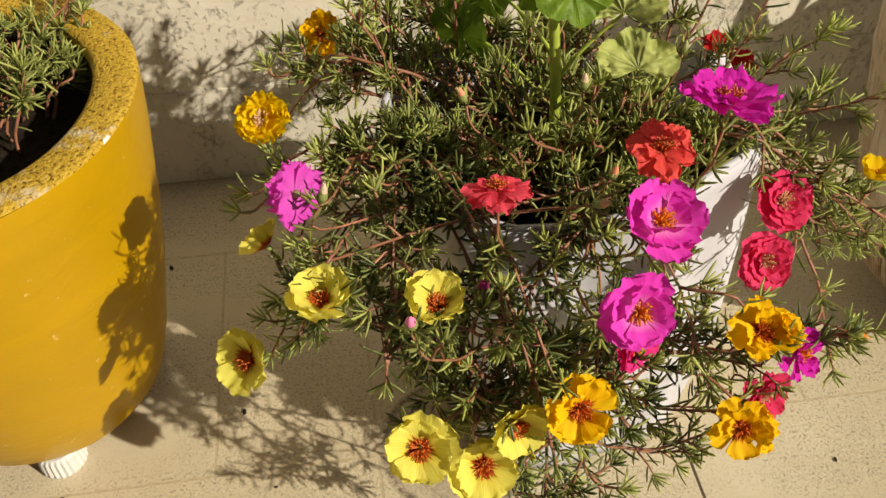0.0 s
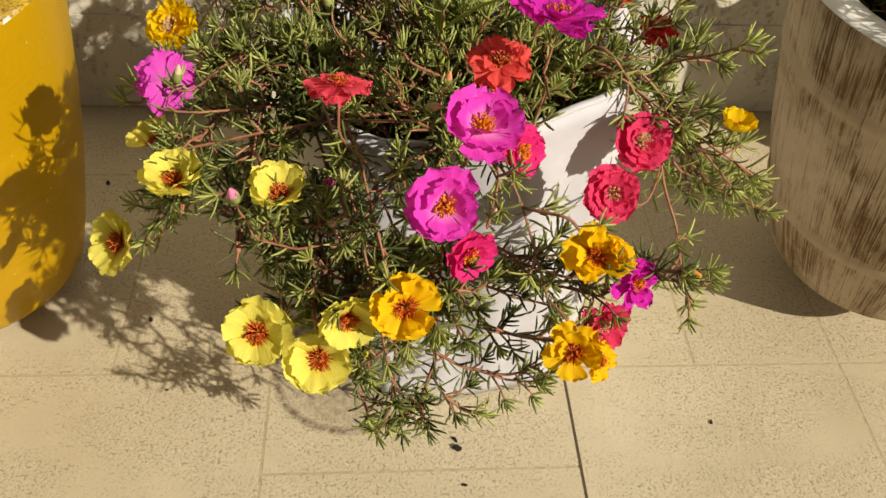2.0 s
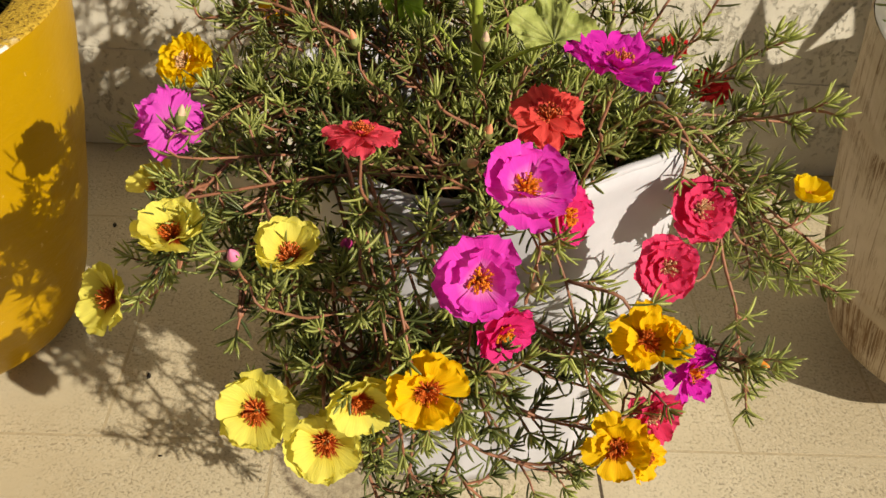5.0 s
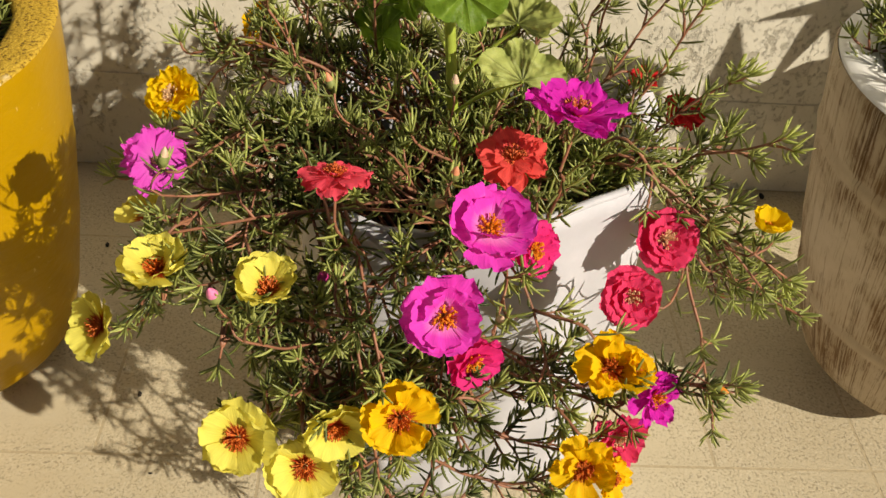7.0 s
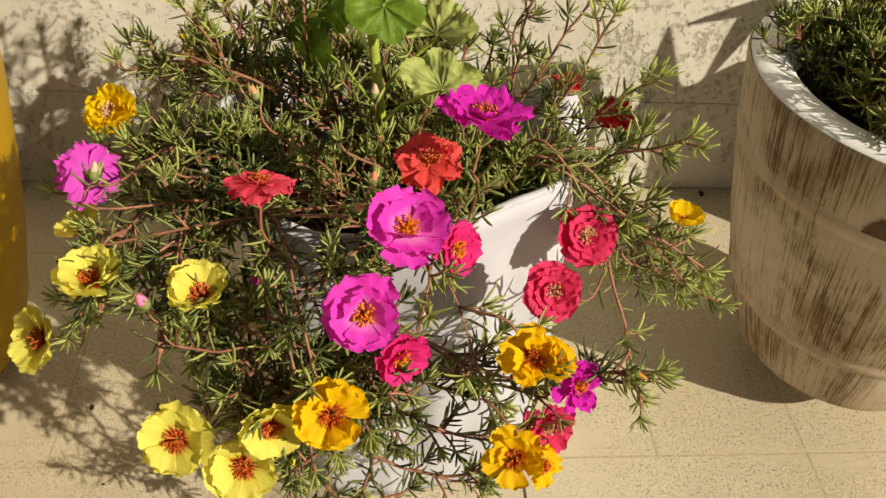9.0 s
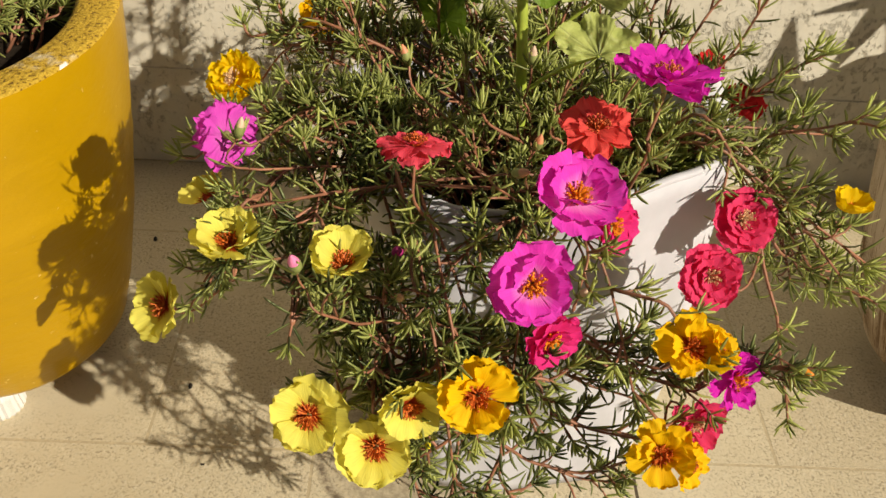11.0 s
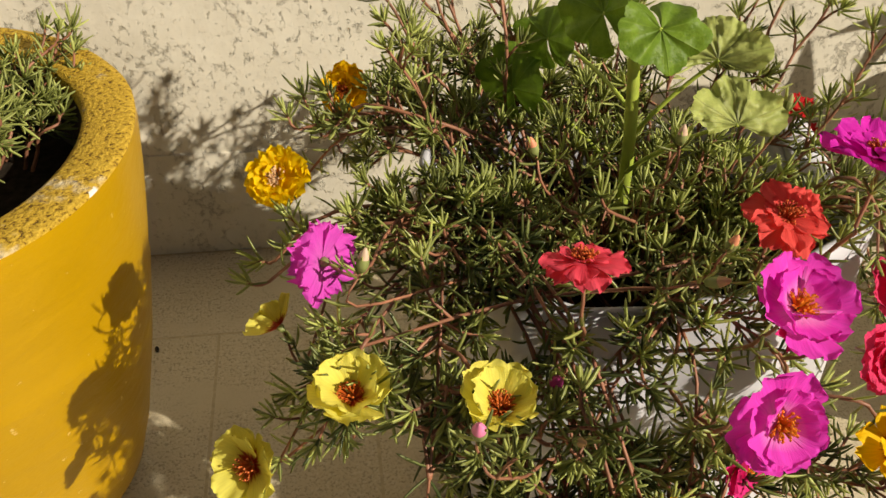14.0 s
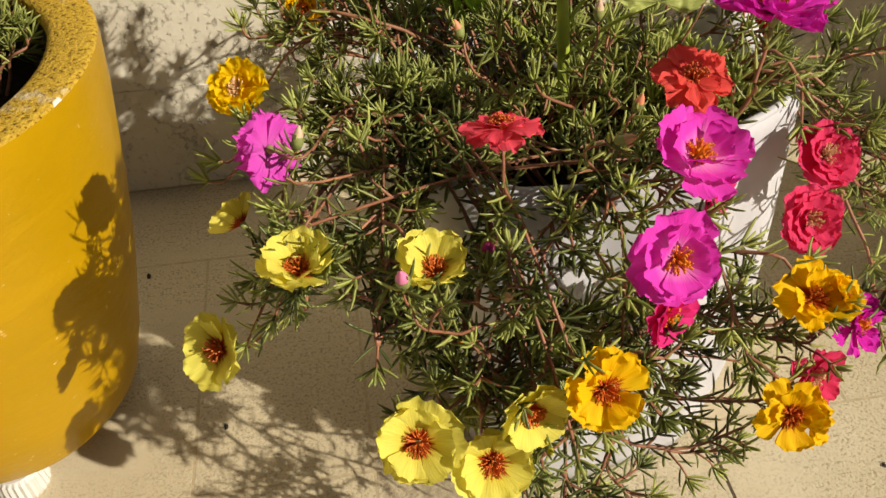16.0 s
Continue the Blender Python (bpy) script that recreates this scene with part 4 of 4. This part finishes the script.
# forked stems hanging before the pot and over its corner
for key, line, twigs in (
        ("gold", ((0.150, -0.095, 0.270), (0.151, -0.129, 0.205), (0.157, -0.128, 0.150), (0.178, -0.124, 0.115), (0.201, -0.118, 0.097)), 4),
        ("gold", ((0.152, -0.128, 0.200), (0.180, -0.118, 0.165), (0.212, -0.114, 0.146), (0.246, -0.116, 0.138)), 4),
        ("gold", ((0.165, -0.095, 0.262), (0.190, -0.105, 0.205), (0.214, -0.101, 0.188), (0.248, -0.104, 0.183)), 4),
        ("gold", ((0.160, -0.085, 0.275), (0.205, -0.098, 0.258), (0.241, -0.100, 0.249), (0.268, -0.110, 0.252)), 5),
        ("gold", ((0.150, -0.085, 0.255), (0.185, -0.083, 0.228), (0.222, -0.080, 0.205), (0.254, -0.090, 0.204)), 4),
        ("gold", ((0.170, -0.080, 0.285), (0.200, -0.088, 0.268), (0.226, -0.084, 0.258), (0.244, -0.082, 0.258)), 4),
        ("red", ((0.324, 0.020, 0.334), (0.350, 0.010, 0.300), (0.386, 0.012, 0.252), (0.434, -0.022, 0.243)), 7),
        ("red", ((0.326, 0.000, 0.320), (0.345, -0.020, 0.290), (0.372, 0.000, 0.262), (0.410, 0.010, 0.245)), 6),
        ("red", ((0.326, -0.020, 0.305), (0.334, -0.055, 0.270), (0.348, -0.075, 0.230), (0.366, -0.078, 0.193)), 5),
        ("gold", ((0.270, -0.118, 0.256), (0.292, -0.116, 0.270), (0.318, -0.122, 0.284), (0.340, -0.130, 0.292)), 3),
        ("yellow", ((0.120, -0.100, 0.260), (0.119, -0.145, 0.171), (0.112, -0.165, 0.160), (0.105, -0.188, 0.190)), 3),
        ("yellow", ((0.118, -0.140, 0.185), (0.126, -0.148, 0.160), (0.140, -0.150, 0.138)), 2),
        ("yellow", ((0.151, -0.130, 0.190), (0.143, -0.138, 0.160), (0.128, -0.142, 0.136), (0.112, -0.142, 0.124)), 2),
        ("yellow", ((0.095, -0.110, 0.250), (0.090, -0.140, 0.190), (0.100, -0.150, 0.150), (0.118, -0.155, 0.140)), 4)):
    base = plants[key].location
    shoot(rng, plants[key], wander(rng, [Vector(p) - base for p in via([Vector(q) for q in line], 18)], 0.002), 0.10, 0.0165, 0.0048, M_LEAF if key == "red" else M_LEAF_SHADED, 0.0014, 9, twigs + 2)

# single long shoots that stand out
for key, at in (("red", (0.373, -0.005, 0.396)), ("red", (0.366, 0.062, 0.401)), ("yellow", (-0.070, -0.052, 0.240)),
                ("gold", (0.010, 0.110, 0.425)), ("red", (0.330, 0.090, 0.440))):
    tip = Vector(at)
    base = plants[key].location
    shoot(rng, plants[key], wander(rng, [q - base for q in via(way_out(tip, rng) + [tip], 18)], 0.003), 0.2, 0.016, 0.0050, M_LEAF, 0.0014, 10, 6)


BUD_ROUTES = {(0.326, -0.132, 0.292): ((0.286, -0.116, 0.264), (0.306, -0.120, 0.276)),
              (0.026, -0.149, 0.380): ((0.072, -0.110, 0.300), (0.052, -0.132, 0.318), (0.034, -0.145, 0.338))}


def bud(plant, at, way, size, material):
    """A closed bud on its stalk, with a whorl of leaves under it."""
    at, n = Vector(at), Vector(way).normalized()
    base = plant.location
    size *= 0.80
    d, u, w = frame_at(n)
    m = Matrix((u, w, d)).transposed().to_4x4()
    m.translation = at - base
    v, f, uv = lathe([(r * size, z * size) for r, z in ((0.0, -0.9), (0.24, -0.8), (0.42, -0.35), (0.41, 0.1), (0.27, 0.6), (0.11, 0.92), (0.0, 1.0))], 14, 0.05, size)
    ob = mesh_object("bud", v, f, material, plant)
    ob.matrix_basis = m
    v, f, uv = lathe([(r * size, z * size) for r, z in ((0.0, -0.98), (0.28, -0.88), (0.46, -0.38), (0.455, -0.02), (0.41, 0.14))], 14)
    mesh_object("sepal", v, f, M_CALYX, ob)
    back = at - n * size
    pts = [Vector(q) for q in BUD_ROUTES[tuple(round(c, 3) for c in at)]] if tuple(round(c, 3) for c in at) in BUD_ROUTES else (from_main if at.y < -0.12 or (at.y < -0.08 and at.z < 0.345) else way_out)(at, rng)
    pts = pts + [back - n * 0.02, back]
    shoot(rng, plant, wander(rng, [q - base for q in via(pts, 14)], 0.002), 0.3, 0.014, 0.007, M_LEAF, 0.0010, 8, 2, False)
    lv, lf = [], []
    rosette(rng, lv, lf, back - base, n, 0.015, 7)
    whorl = tagged(mesh_object("foliage", lv, lf, M_LEAF, ob), kind="stuff")
    whorl.matrix_parent_inverse = m.inverted()


M_BUD = {c: plain(c + "_bud", col, 0.5, 0.2, 200, bump=0) for c, col in (("pink", (0.78, 0.22, 0.42)), ("red", (0.70, 0.28, 0.15)), ("magenta", (0.50, 0.04, 0.22)), ("tan", (0.45, 0.26, 0.13)),
                                                                       ("cream", (0.60, 0.42, 0.30)), ("yellow", (0.75, 0.62, 0.03)), ("green", (0.34, 0.34, 0.14)), ("orange", (0.72, 0.24, 0.02)))}
for key, at, way, size, c in (
        ("yellow", (0.026, -0.149, 0.380), (-0.1, -0.3, 0.9), 0.0100, "pink"), ("red", (0.076, -0.008, 0.424), (-0.3, 0.1, 0.9), 0.0078, "red"),
        ("magenta", (0.077, -0.093, 0.339), (0.0, -0.4, 0.9), 0.0115, "magenta"), ("magenta", (0.180, -0.137, 0.355), (0.1, -0.4, 0.9), 0.0075, "cream"),
        ("red", (0.151, -0.089, 0.420), (0.1, -0.2, 0.9), 0.0075, "red"), ("red", (0.142, -0.101, 0.408), (0.5, -0.5, 0.5), 0.0085, "tan"),
        ("magenta", (-0.015, -0.062, 0.402), (0.2, 0.2, 0.9), 0.0085, "cream"), ("red", (0.152, -0.015, 0.431), (0.0, 0.0, 1.0), 0.0080, "cream"),
        ("gold", (0.080, -0.129, 0.338), (0.2, -0.6, 0.6), 0.0075, "tan"), ("yellow", (0.059, -0.110, 0.286), (0.0, -0.8, 0.3), 0.0050, "orange"),
        ("yellow", (0.100, -0.162, 0.246), (0.1, -0.7, 0.3), 0.0060, "yellow"), ("red", (0.386, 0.020, 0.242), (0.5, -0.5, 0.5), 0.0065, "red"),
        ("red", (0.381, 0.009, 0.233), (0.2, -0.7, 0.2), 0.0065, "red"), ("gold", (0.326, -0.132, 0.292), (0.7, -0.5, 0.1), 0.0070, "orange"),
        ("red", (0.235, 0.030, 0.420), (0.1, 0.0, 1.0), 0.0070, "green")):
    bud(plants[key], at, way, size, M_BUD[c])


# ---- geranium among the moss roses ----
def geranium_material(name, a, b, vein_c):
    k = Mat(name, 0.5, spec=0.3)
    uv = k.add("TexCoord").outputs["UV"]
    sep = k.add("SeparateXYZ")
    k.link(uv, sep.inputs[0])
    vein = k.math("ABSOLUTE", k.math("SINE", k.math("MULTIPLY", sep.outputs["X"], 7 * math.pi), 0), 0)
    line = k.math("SUBTRACT", 1.0, k.band(vein, 0.0, 0.16))
    f = k.noise(k.coords(), 90, 4)
    col = k.ramp(f, [(0.3, a), (0.7, b)])
    col = k.mix(k.math("MULTIPLY", line, 0.65), col, vein_c)
    web = k.band(k.voronoi(k.coords(), 260, "DISTANCE_TO_EDGE"), 0.0, 0.12)
    col = k.mix(k.math("MULTIPLY", k.math("SUBTRACT", 1.0, web), 0.16), col, vein_c)
    k.color(col)
    k.bump(k.math("ADD", k.math("MULTIPLY", vein, 0.8), k.math("MULTIPLY", f, 0.6)), 0.9, 0.004)
    k.thin(col, 0.3)
    return k.m


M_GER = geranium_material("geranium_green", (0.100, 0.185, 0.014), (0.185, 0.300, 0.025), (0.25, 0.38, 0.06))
# much paler tone for two of the leaves
M_GER_PALE = geranium_material("geranium_pale_green", (0.36, 0.42, 0.11), (0.52, 0.57, 0.18), (0.26, 0.27, 0.08))
M_GSTEM = plain("green_stem", (0.34, 0.42, 0.06), 0.5, 0.2, 80)


def geranium_leaf(plant, at, facing, up, radius, foot, material, fold=0.25, label="", droop=0.5, span=(-82, 262), pleats=3.5):
    """A kidney-shaped pleated leaf with scalloped lobes; its stalk side droops back."""
    n, rings = 150, 14
    verts, faces, uvs = [], [], []
    ph = 40 * (at[0] + 2 * at[1] + 3 * at[2])
    for j in range(rings + 1):
        t = j / rings
        for i in range(n + 1):
            s = i / n
            a = radians(span[0] + (span[1] - span[0]) * s)
            g = a - math.pi / 2 + 0.16 * math.sin(1.7 * a + ph) + 0.05 * math.sin(5 * a + 2 * ph)
            end = min(1.0, 6 * min(s, 1 - s)) ** 0.7
            lobe = 0.76 + 0.27 * abs(math.cos(2.5 * g)) ** 0.5 + 0.028 * abs(math.sin(17.5 * g + 0.4 * math.sin(3 * g + ph)))
            r = radius * t * lobe * (0.62 + 0.38 * end) * (1 + 0.08 * math.sin(2 * a + ph))
            x, y = r * math.cos(a), r * math.sin(a)
            pleat = 1 - abs(math.sin(pleats * g)) ** 0.8
            z = (-0.075 if pleats < 4 else -0.13) * t ** 1.2 * pleat + fold * t * t * math.cos(a) ** 2 + 0.12 * t * t * math.sin(2 * a + ph) + 0.07 * t ** 3 * math.sin(9 * a + ph) + 0.10 * t ** 2 * math.sin(3 * a + 2 * ph) - 0.10 * t ** 4
            z += 0.10 * noise.noise(Vector((x, y, ph * radius)) * (2.6 / radius)) * t
            if pleats > 4:
                z += t * (0.16 * noise.noise(Vector((x, y, ph * radius)) * (3.2 / radius)) + 0.09 * noise.noise(Vector((y, x, ph * radius)) * (9 / radius)))
            if y < 0:
                z -= droop * (-y / radius) ** 1.2
            verts.append((x, y, radius * z))
            uvs.append((g * pleats / (7 * math.pi), t))
    for j in range(rings):
        for i in range(n):
            a = j * (n + 1) + i
            faces.append((a, a + 1, a + n + 2, a + n + 1))
    leaf = mesh_object("leaf", verts, faces, material, plant, label, True, uvs)
    z = Vector(facing).normalized()
    y = (Vector(up) - z * Vector(up).dot(z)).normalized()
    x = y.cross(z)
    m = Matrix((x, y, z)).transposed().to_4x4()
    base = plant.location
    m.translation = Vector(at) - base
    leaf.matrix_basis = m
    a, b = Vector(foot) - base, Vector(at) - base
    v, f = tube(bezier(a, a.lerp(b, 0.4) + Vector((0, 0, 0.012)), b - z * 0.02, b, 10), 0.0015, 0.0012, 7)
    mesh_object("stalk", v, f, M_GSTEM, plant)


geranium = tagged(new("geranium"), "green geranium with round scalloped leaves growing among the moss roses", "plant")
geranium.location = (0.166, 0.078, 0.262)
gv, gf = tube(bezier(Vector((0, 0, 0)), Vector((-0.006, -0.024, 0.08)), Vector((-0.012, -0.026, 0.13)), Vector((-0.018, -0.012, 0.20)), 14), 0.0046, 0.0036, 10)
mesh_object("main_stem", gv, gf, M_GSTEM, geranium, "thick fresh green stem")
geranium_leaf(geranium, (0.158, 0.050, 0.458), (0.10, -0.75, 0.65), (0.15, -0.6, -0.7), 0.0250, (0.150, 0.064, 0.44), M_GER, 0.15, "", 0.25)
geranium_leaf(geranium, (0.197, 0.012, 0.418), (-0.10, -0.82, 0.55), (0.08, 0.55, 0.82), 0.0275, (0.156, 0.054, 0.36), M_GER_PALE, 0.25, "pale pleated leaf", 0.35, (-22, 202), 5.5)
geranium_leaf(geranium, (0.194, 0.046, 0.440), (-0.40, -0.75, 0.50), (0.15, 0.5, 0.82), 0.0265, (0.155, 0.058, 0.38), M_GER_PALE, 0.25, "pale pleated leaf", 0.4, (-25, 200), 5.5)
geranium_leaf(geranium, (0.103, 0.150, 0.368), (-0.75, -0.55, 0.25), (0, 0.5, 0.8), 0.030, (0.160, 0.09, 0.34), M_GER, 0.2)
geranium_leaf(geranium, (0.122, 0.145, 0.408), (-0.8, -0.35, 0.45), (0, 0.5, 0.8), 0.024, (0.154, 0.060, 0.40), M_GER, 0.2)
geranium_leaf(geranium, (0.138, 0.090, 0.450), (-0.75, -0.45, 0.45), (0, 0.8, 0.5), 0.029, (0.150, 0.064, 0.445), M_GER, 0.2)

# ---- the next pot along the wall, never in view; its strap leaves are bent to shade the wall ----
NC = Vector((0.915, 0.300))
next_pot = tagged(new("flower_pot"), "round plain cement pot with a strap-leaved plant against the wall", "flower pot", "pots along the wall")
next_pot.location = (NC.x, NC.y, 0)
lathe_thing("body", [(0.0, 0.002), (0.100, 0.002), (0.106, 0.008), (0.113, 0.14), (0.118, 0.26), (0.120, 0.324), (0.118, 0.332)], M_WASH, next_pot, "plain tapered side", 0.005)
lathe_thing("rim", [(0.118, 0.332), (0.115, 0.335), (0.100, 0.335), (0.095, 0.331), (0.092, 0.27)], M_WHITE_RIM, next_pot, "flat pale rim", 0.006)
soil_disc("potting_soil", NC, 0.094, 0.310, "dark potting soil filling the pot with strap leaves", 17)
lily = tagged(new("lily"), "green plant with long arching strap leaves", "plant")
lily.location = (NC.x, NC.y, 0.310)


def strap_leaf(points, side, width):
    """A long arching blade with a shallow keel and a pointed tip."""
    pts = via([Vector(p) for p in points], 18)
    n = len(pts) - 1
    side = Vector(side).normalized()
    v, f = [], []
    for i, p in enumerate(pts):
        t = i / n
        w = width * 0.5 * (0.35 + 0.65 * math.sin(math.pi * min(1, 0.1 + t * 0.8))) * (1 - t ** 3) + 0.0008
        for k in (-1, -0.5, 0, 0.5, 1):
            v.append(p - lily.location + side * (w * k) + Vector((0, 0, 0.25 * w * k * k)))
    for i in range(n):
        for k in range(4):
            q = i * 5 + k
            f.append((q, q + 1, q + 6, q + 5))
    mesh_object("leaf", v, f, M_GER, lily)


for points, side, width in (
        (((0.845, 0.280, 0.308), (0.800, 0.272, 0.335), (0.754, 0.270, 0.325), (0.7465, 0.270, 0.370), (0.7415, 0.270, 0.424)), (0.7, 0.7, 0.0), 0.036),
        (((0.885, 0.280, 0.308), (0.878, 0.272, 0.410), (0.852, 0.270, 0.446), (0.828, 0.270, 0.400), (0.803, 0.270, 0.335)), (0.8, 0.5, 0.0), 0.034),
        (((0.890, 0.280, 0.308), (0.886, 0.272, 0.420), (0.850, 0.270, 0.448), (0.800, 0.270, 0.438), (0.760, 0.270, 0.425)), (0.0, 0.8, 0.6), 0.020),
        (((0.845, 0.285, 0.308), (0.812, 0.275, 0.342), (0.775, 0.270, 0.332), (0.748, 0.270, 0.290), (0.735, 0.270, 0.235)), (0.5, 0.8, 0.0), 0.066),
        (((0.850, 0.260, 0.308), (0.800, 0.250, 0.338), (0.772, 0.244, 0.305), (0.762, 0.242, 0.250)), (0.5, 0.8, 0.0), 0.050),
        (((0.890, 0.270, 0.308), (0.925, 0.262, 0.400), (0.950, 0.255, 0.430)), (0.6, 0.8, 0.0), 0.028),
        (((0.915, 0.270, 0.308), (0.960, 0.258, 0.370), (0.990, 0.250, 0.370)), (0.6, 0.8, 0.0), 0.028),
        (((0.940, 0.310, 0.308), (0.975, 0.318, 0.440), (1.020, 0.330, 0.500)), (0.6, 0.8, 0.0), 0.030),
        (((0.925, 0.315, 0.308), (0.940, 0.325, 0.470), (0.960, 0.340, 0.560)), (0.9, 0.4, 0.0), 0.028),
        (((0.905, 0.320, 0.308), (0.900, 0.340, 0.440), (0.880, 0.360, 0.520)), (0.9, 0.4, 0.0), 0.028)):
    strap_leaf(points, side, width)

# ---- plants in the side pots ----
def in_pot(centre, soil_z, reach):
    """A route straight up from the soil of a round pot."""
    def route(tip, rng):
        to = Vector((tip.x - centre.x, tip.y - centre.y))
        r = min(reach, to.length * rng.uniform(0.4, 0.8))
        if to.length > 1e-5:
            to.normalize()
        root = Vector((centre.x + to.x * r, centre.y + to.y * r, soil_z))
        return [root, root.lerp(tip, 0.5) + Vector((0, 0, 0.008))]
    return route


yellow_plant = tagged(new("moss_rose"), "leafy moss rose without flowers in the yellow pot", "plant")
yellow_plant.location = (YC.x, YC.y, 0.305)
rng = random.Random(8)
spray(rng, yellow_plant, 38, ((-0.44, -0.26), (0.06, 0.23), (0.325, 0.37)), route=in_pot(YC, 0.305, 0.10), start=0.2)
spray(rng, yellow_plant, 14, ((-0.27, -0.20), (0.12, 0.25), (0.345, 0.39)), route=in_pot(YC, 0.305, 0.10), start=0.3)
wash_plant = tagged(new("moss_rose"), "dense leafy moss rose without flowers in the whitewashed pot", "plant")
wash_plant.location = (RC.x, RC.y, 0.335)
spray(rng, wash_plant, 50, ((0.525, 0.63), (0.02, 0.20), (0.365, 0.415)), route=in_pot(RC, 0.335, 0.10), start=0.2)
spray(rng, wash_plant, 34, ((0.55, 0.70), (0.03, 0.20), (0.37, 0.42)), route=in_pot(RC, 0.335, 0.095), start=0.2)
spray(rng, wash_plant, 18, ((0.55, 0.70), (0.01, 0.18), (0.41, 0.45)), route=in_pot(RC, 0.335, 0.095), start=0.3, branches=4)
spray(rng, wash_plant, 20, ((0.515, 0.585), (-0.01, 0.17), (0.398, 0.428)), route=in_pot(RC, 0.335, 0.10), start=0.3, branches=4)
spray(rng, wash_plant, 7, ((0.475, 0.56), (0.14, 0.20), (0.39, 0.43)), route=in_pot(RC, 0.335, 0.095), start=0.3)
spray(rng, wash_plant, 12, ((0.52, 0.60), (0.00, 0.05), (0.37, 0.405)), route=in_pot(RC, 0.335, 0.10), start=0.3)

# ---- skirting and floor pieces ----
skirting = part("baseboard", box_bm(-6, 6, WALL_Y - 0.002, WALL_Y, 0.0, 0.139, 0.0006), M_SKIRT, None)
tagged(skirting, "cream pitted stone-look skirting along the wall foot", "skirting", kind="structure")

JOINT = 0.0030


def tile(x0, x1, y0, y1):
    bm = box_bm(x0 + JOINT / 2, x1 - JOINT / 2, y0 + JOINT / 2, y1 - JOINT / 2, -0.003, 0.0, 0.0001)
    return part("tile", bm, M_TILE, floor)


for k in range(-5, 6):
    x = 0.6 * k
    for r in range(-3, 1):
        y = 0.6 * r
        tile(x + 0.0, x + 0.3, y - 0.115, y)
        tile(x + 0.0, x + 0.3, y - 0.6, y - 0.115)
        tile(x - 0.3, x - 0.0, y - 0.302, y)
        tile(x - 0.3, x - 0.0, y - 0.6, y - 0.302)
    tile(x - 0.158, x + 0.0, 0.0, 0.302)
    tile(x + 0.0, x + 0.442, 0.0, 0.302)
    tile(x - 0.30, x + 0.30, 0.302, WALL_Y - 0.003)
for x in (-0.3, 0.3):
    seam = part("dark_joint", box_bm(x - 0.0022, x + 0.0022, -0.6, -0.001, -0.0035, -0.0001), M_CRACK, floor, "dark dirty joint")

# ---- crumbs on the floor ----
def crumb(x, y, size, seed):
    rng = random.Random(seed)
    bm = bmesh.new()
    bmesh.ops.create_icosphere(bm, subdivisions=1, radius=size)
    for v in bm.verts:
        v.co = Vector((v.co.x * 1.5, v.co.y * 0.8, v.co.z * 0.5)) * rng.uniform(0.7, 1.25)
    low = min(v.co.z for v in bm.verts)
    ob = part("soil_crumb", bm, M_DEBRIS, None)
    ob.location = (x, y, -low - 0.0004)
    ob.rotation_euler = (0, 0, rng.uniform(0, 6.28))
    tagged(ob, "small dark crumb of soil lying on the tiles", "crumb", "soil crumbs on the floor")


for i, (x, y, size) in enumerate(((-0.221, 0.285, 0.0030), (-0.131, 0.070, 0.0028), (0.184, -0.093, 0.0040), (0.182, -0.083, 0.0028), (-0.231, -0.148, 0.0032),
                                  (0.188, -0.131, 0.0020), (0.615, 0.428, 0.0045), (-0.262, 0.20, 0.0026), (0.46, 0.10, 0.0016), (0.44, -0.07, 0.0022), (-0.10, -0.02, 0.0016))):
    crumb(x, y, size, i)
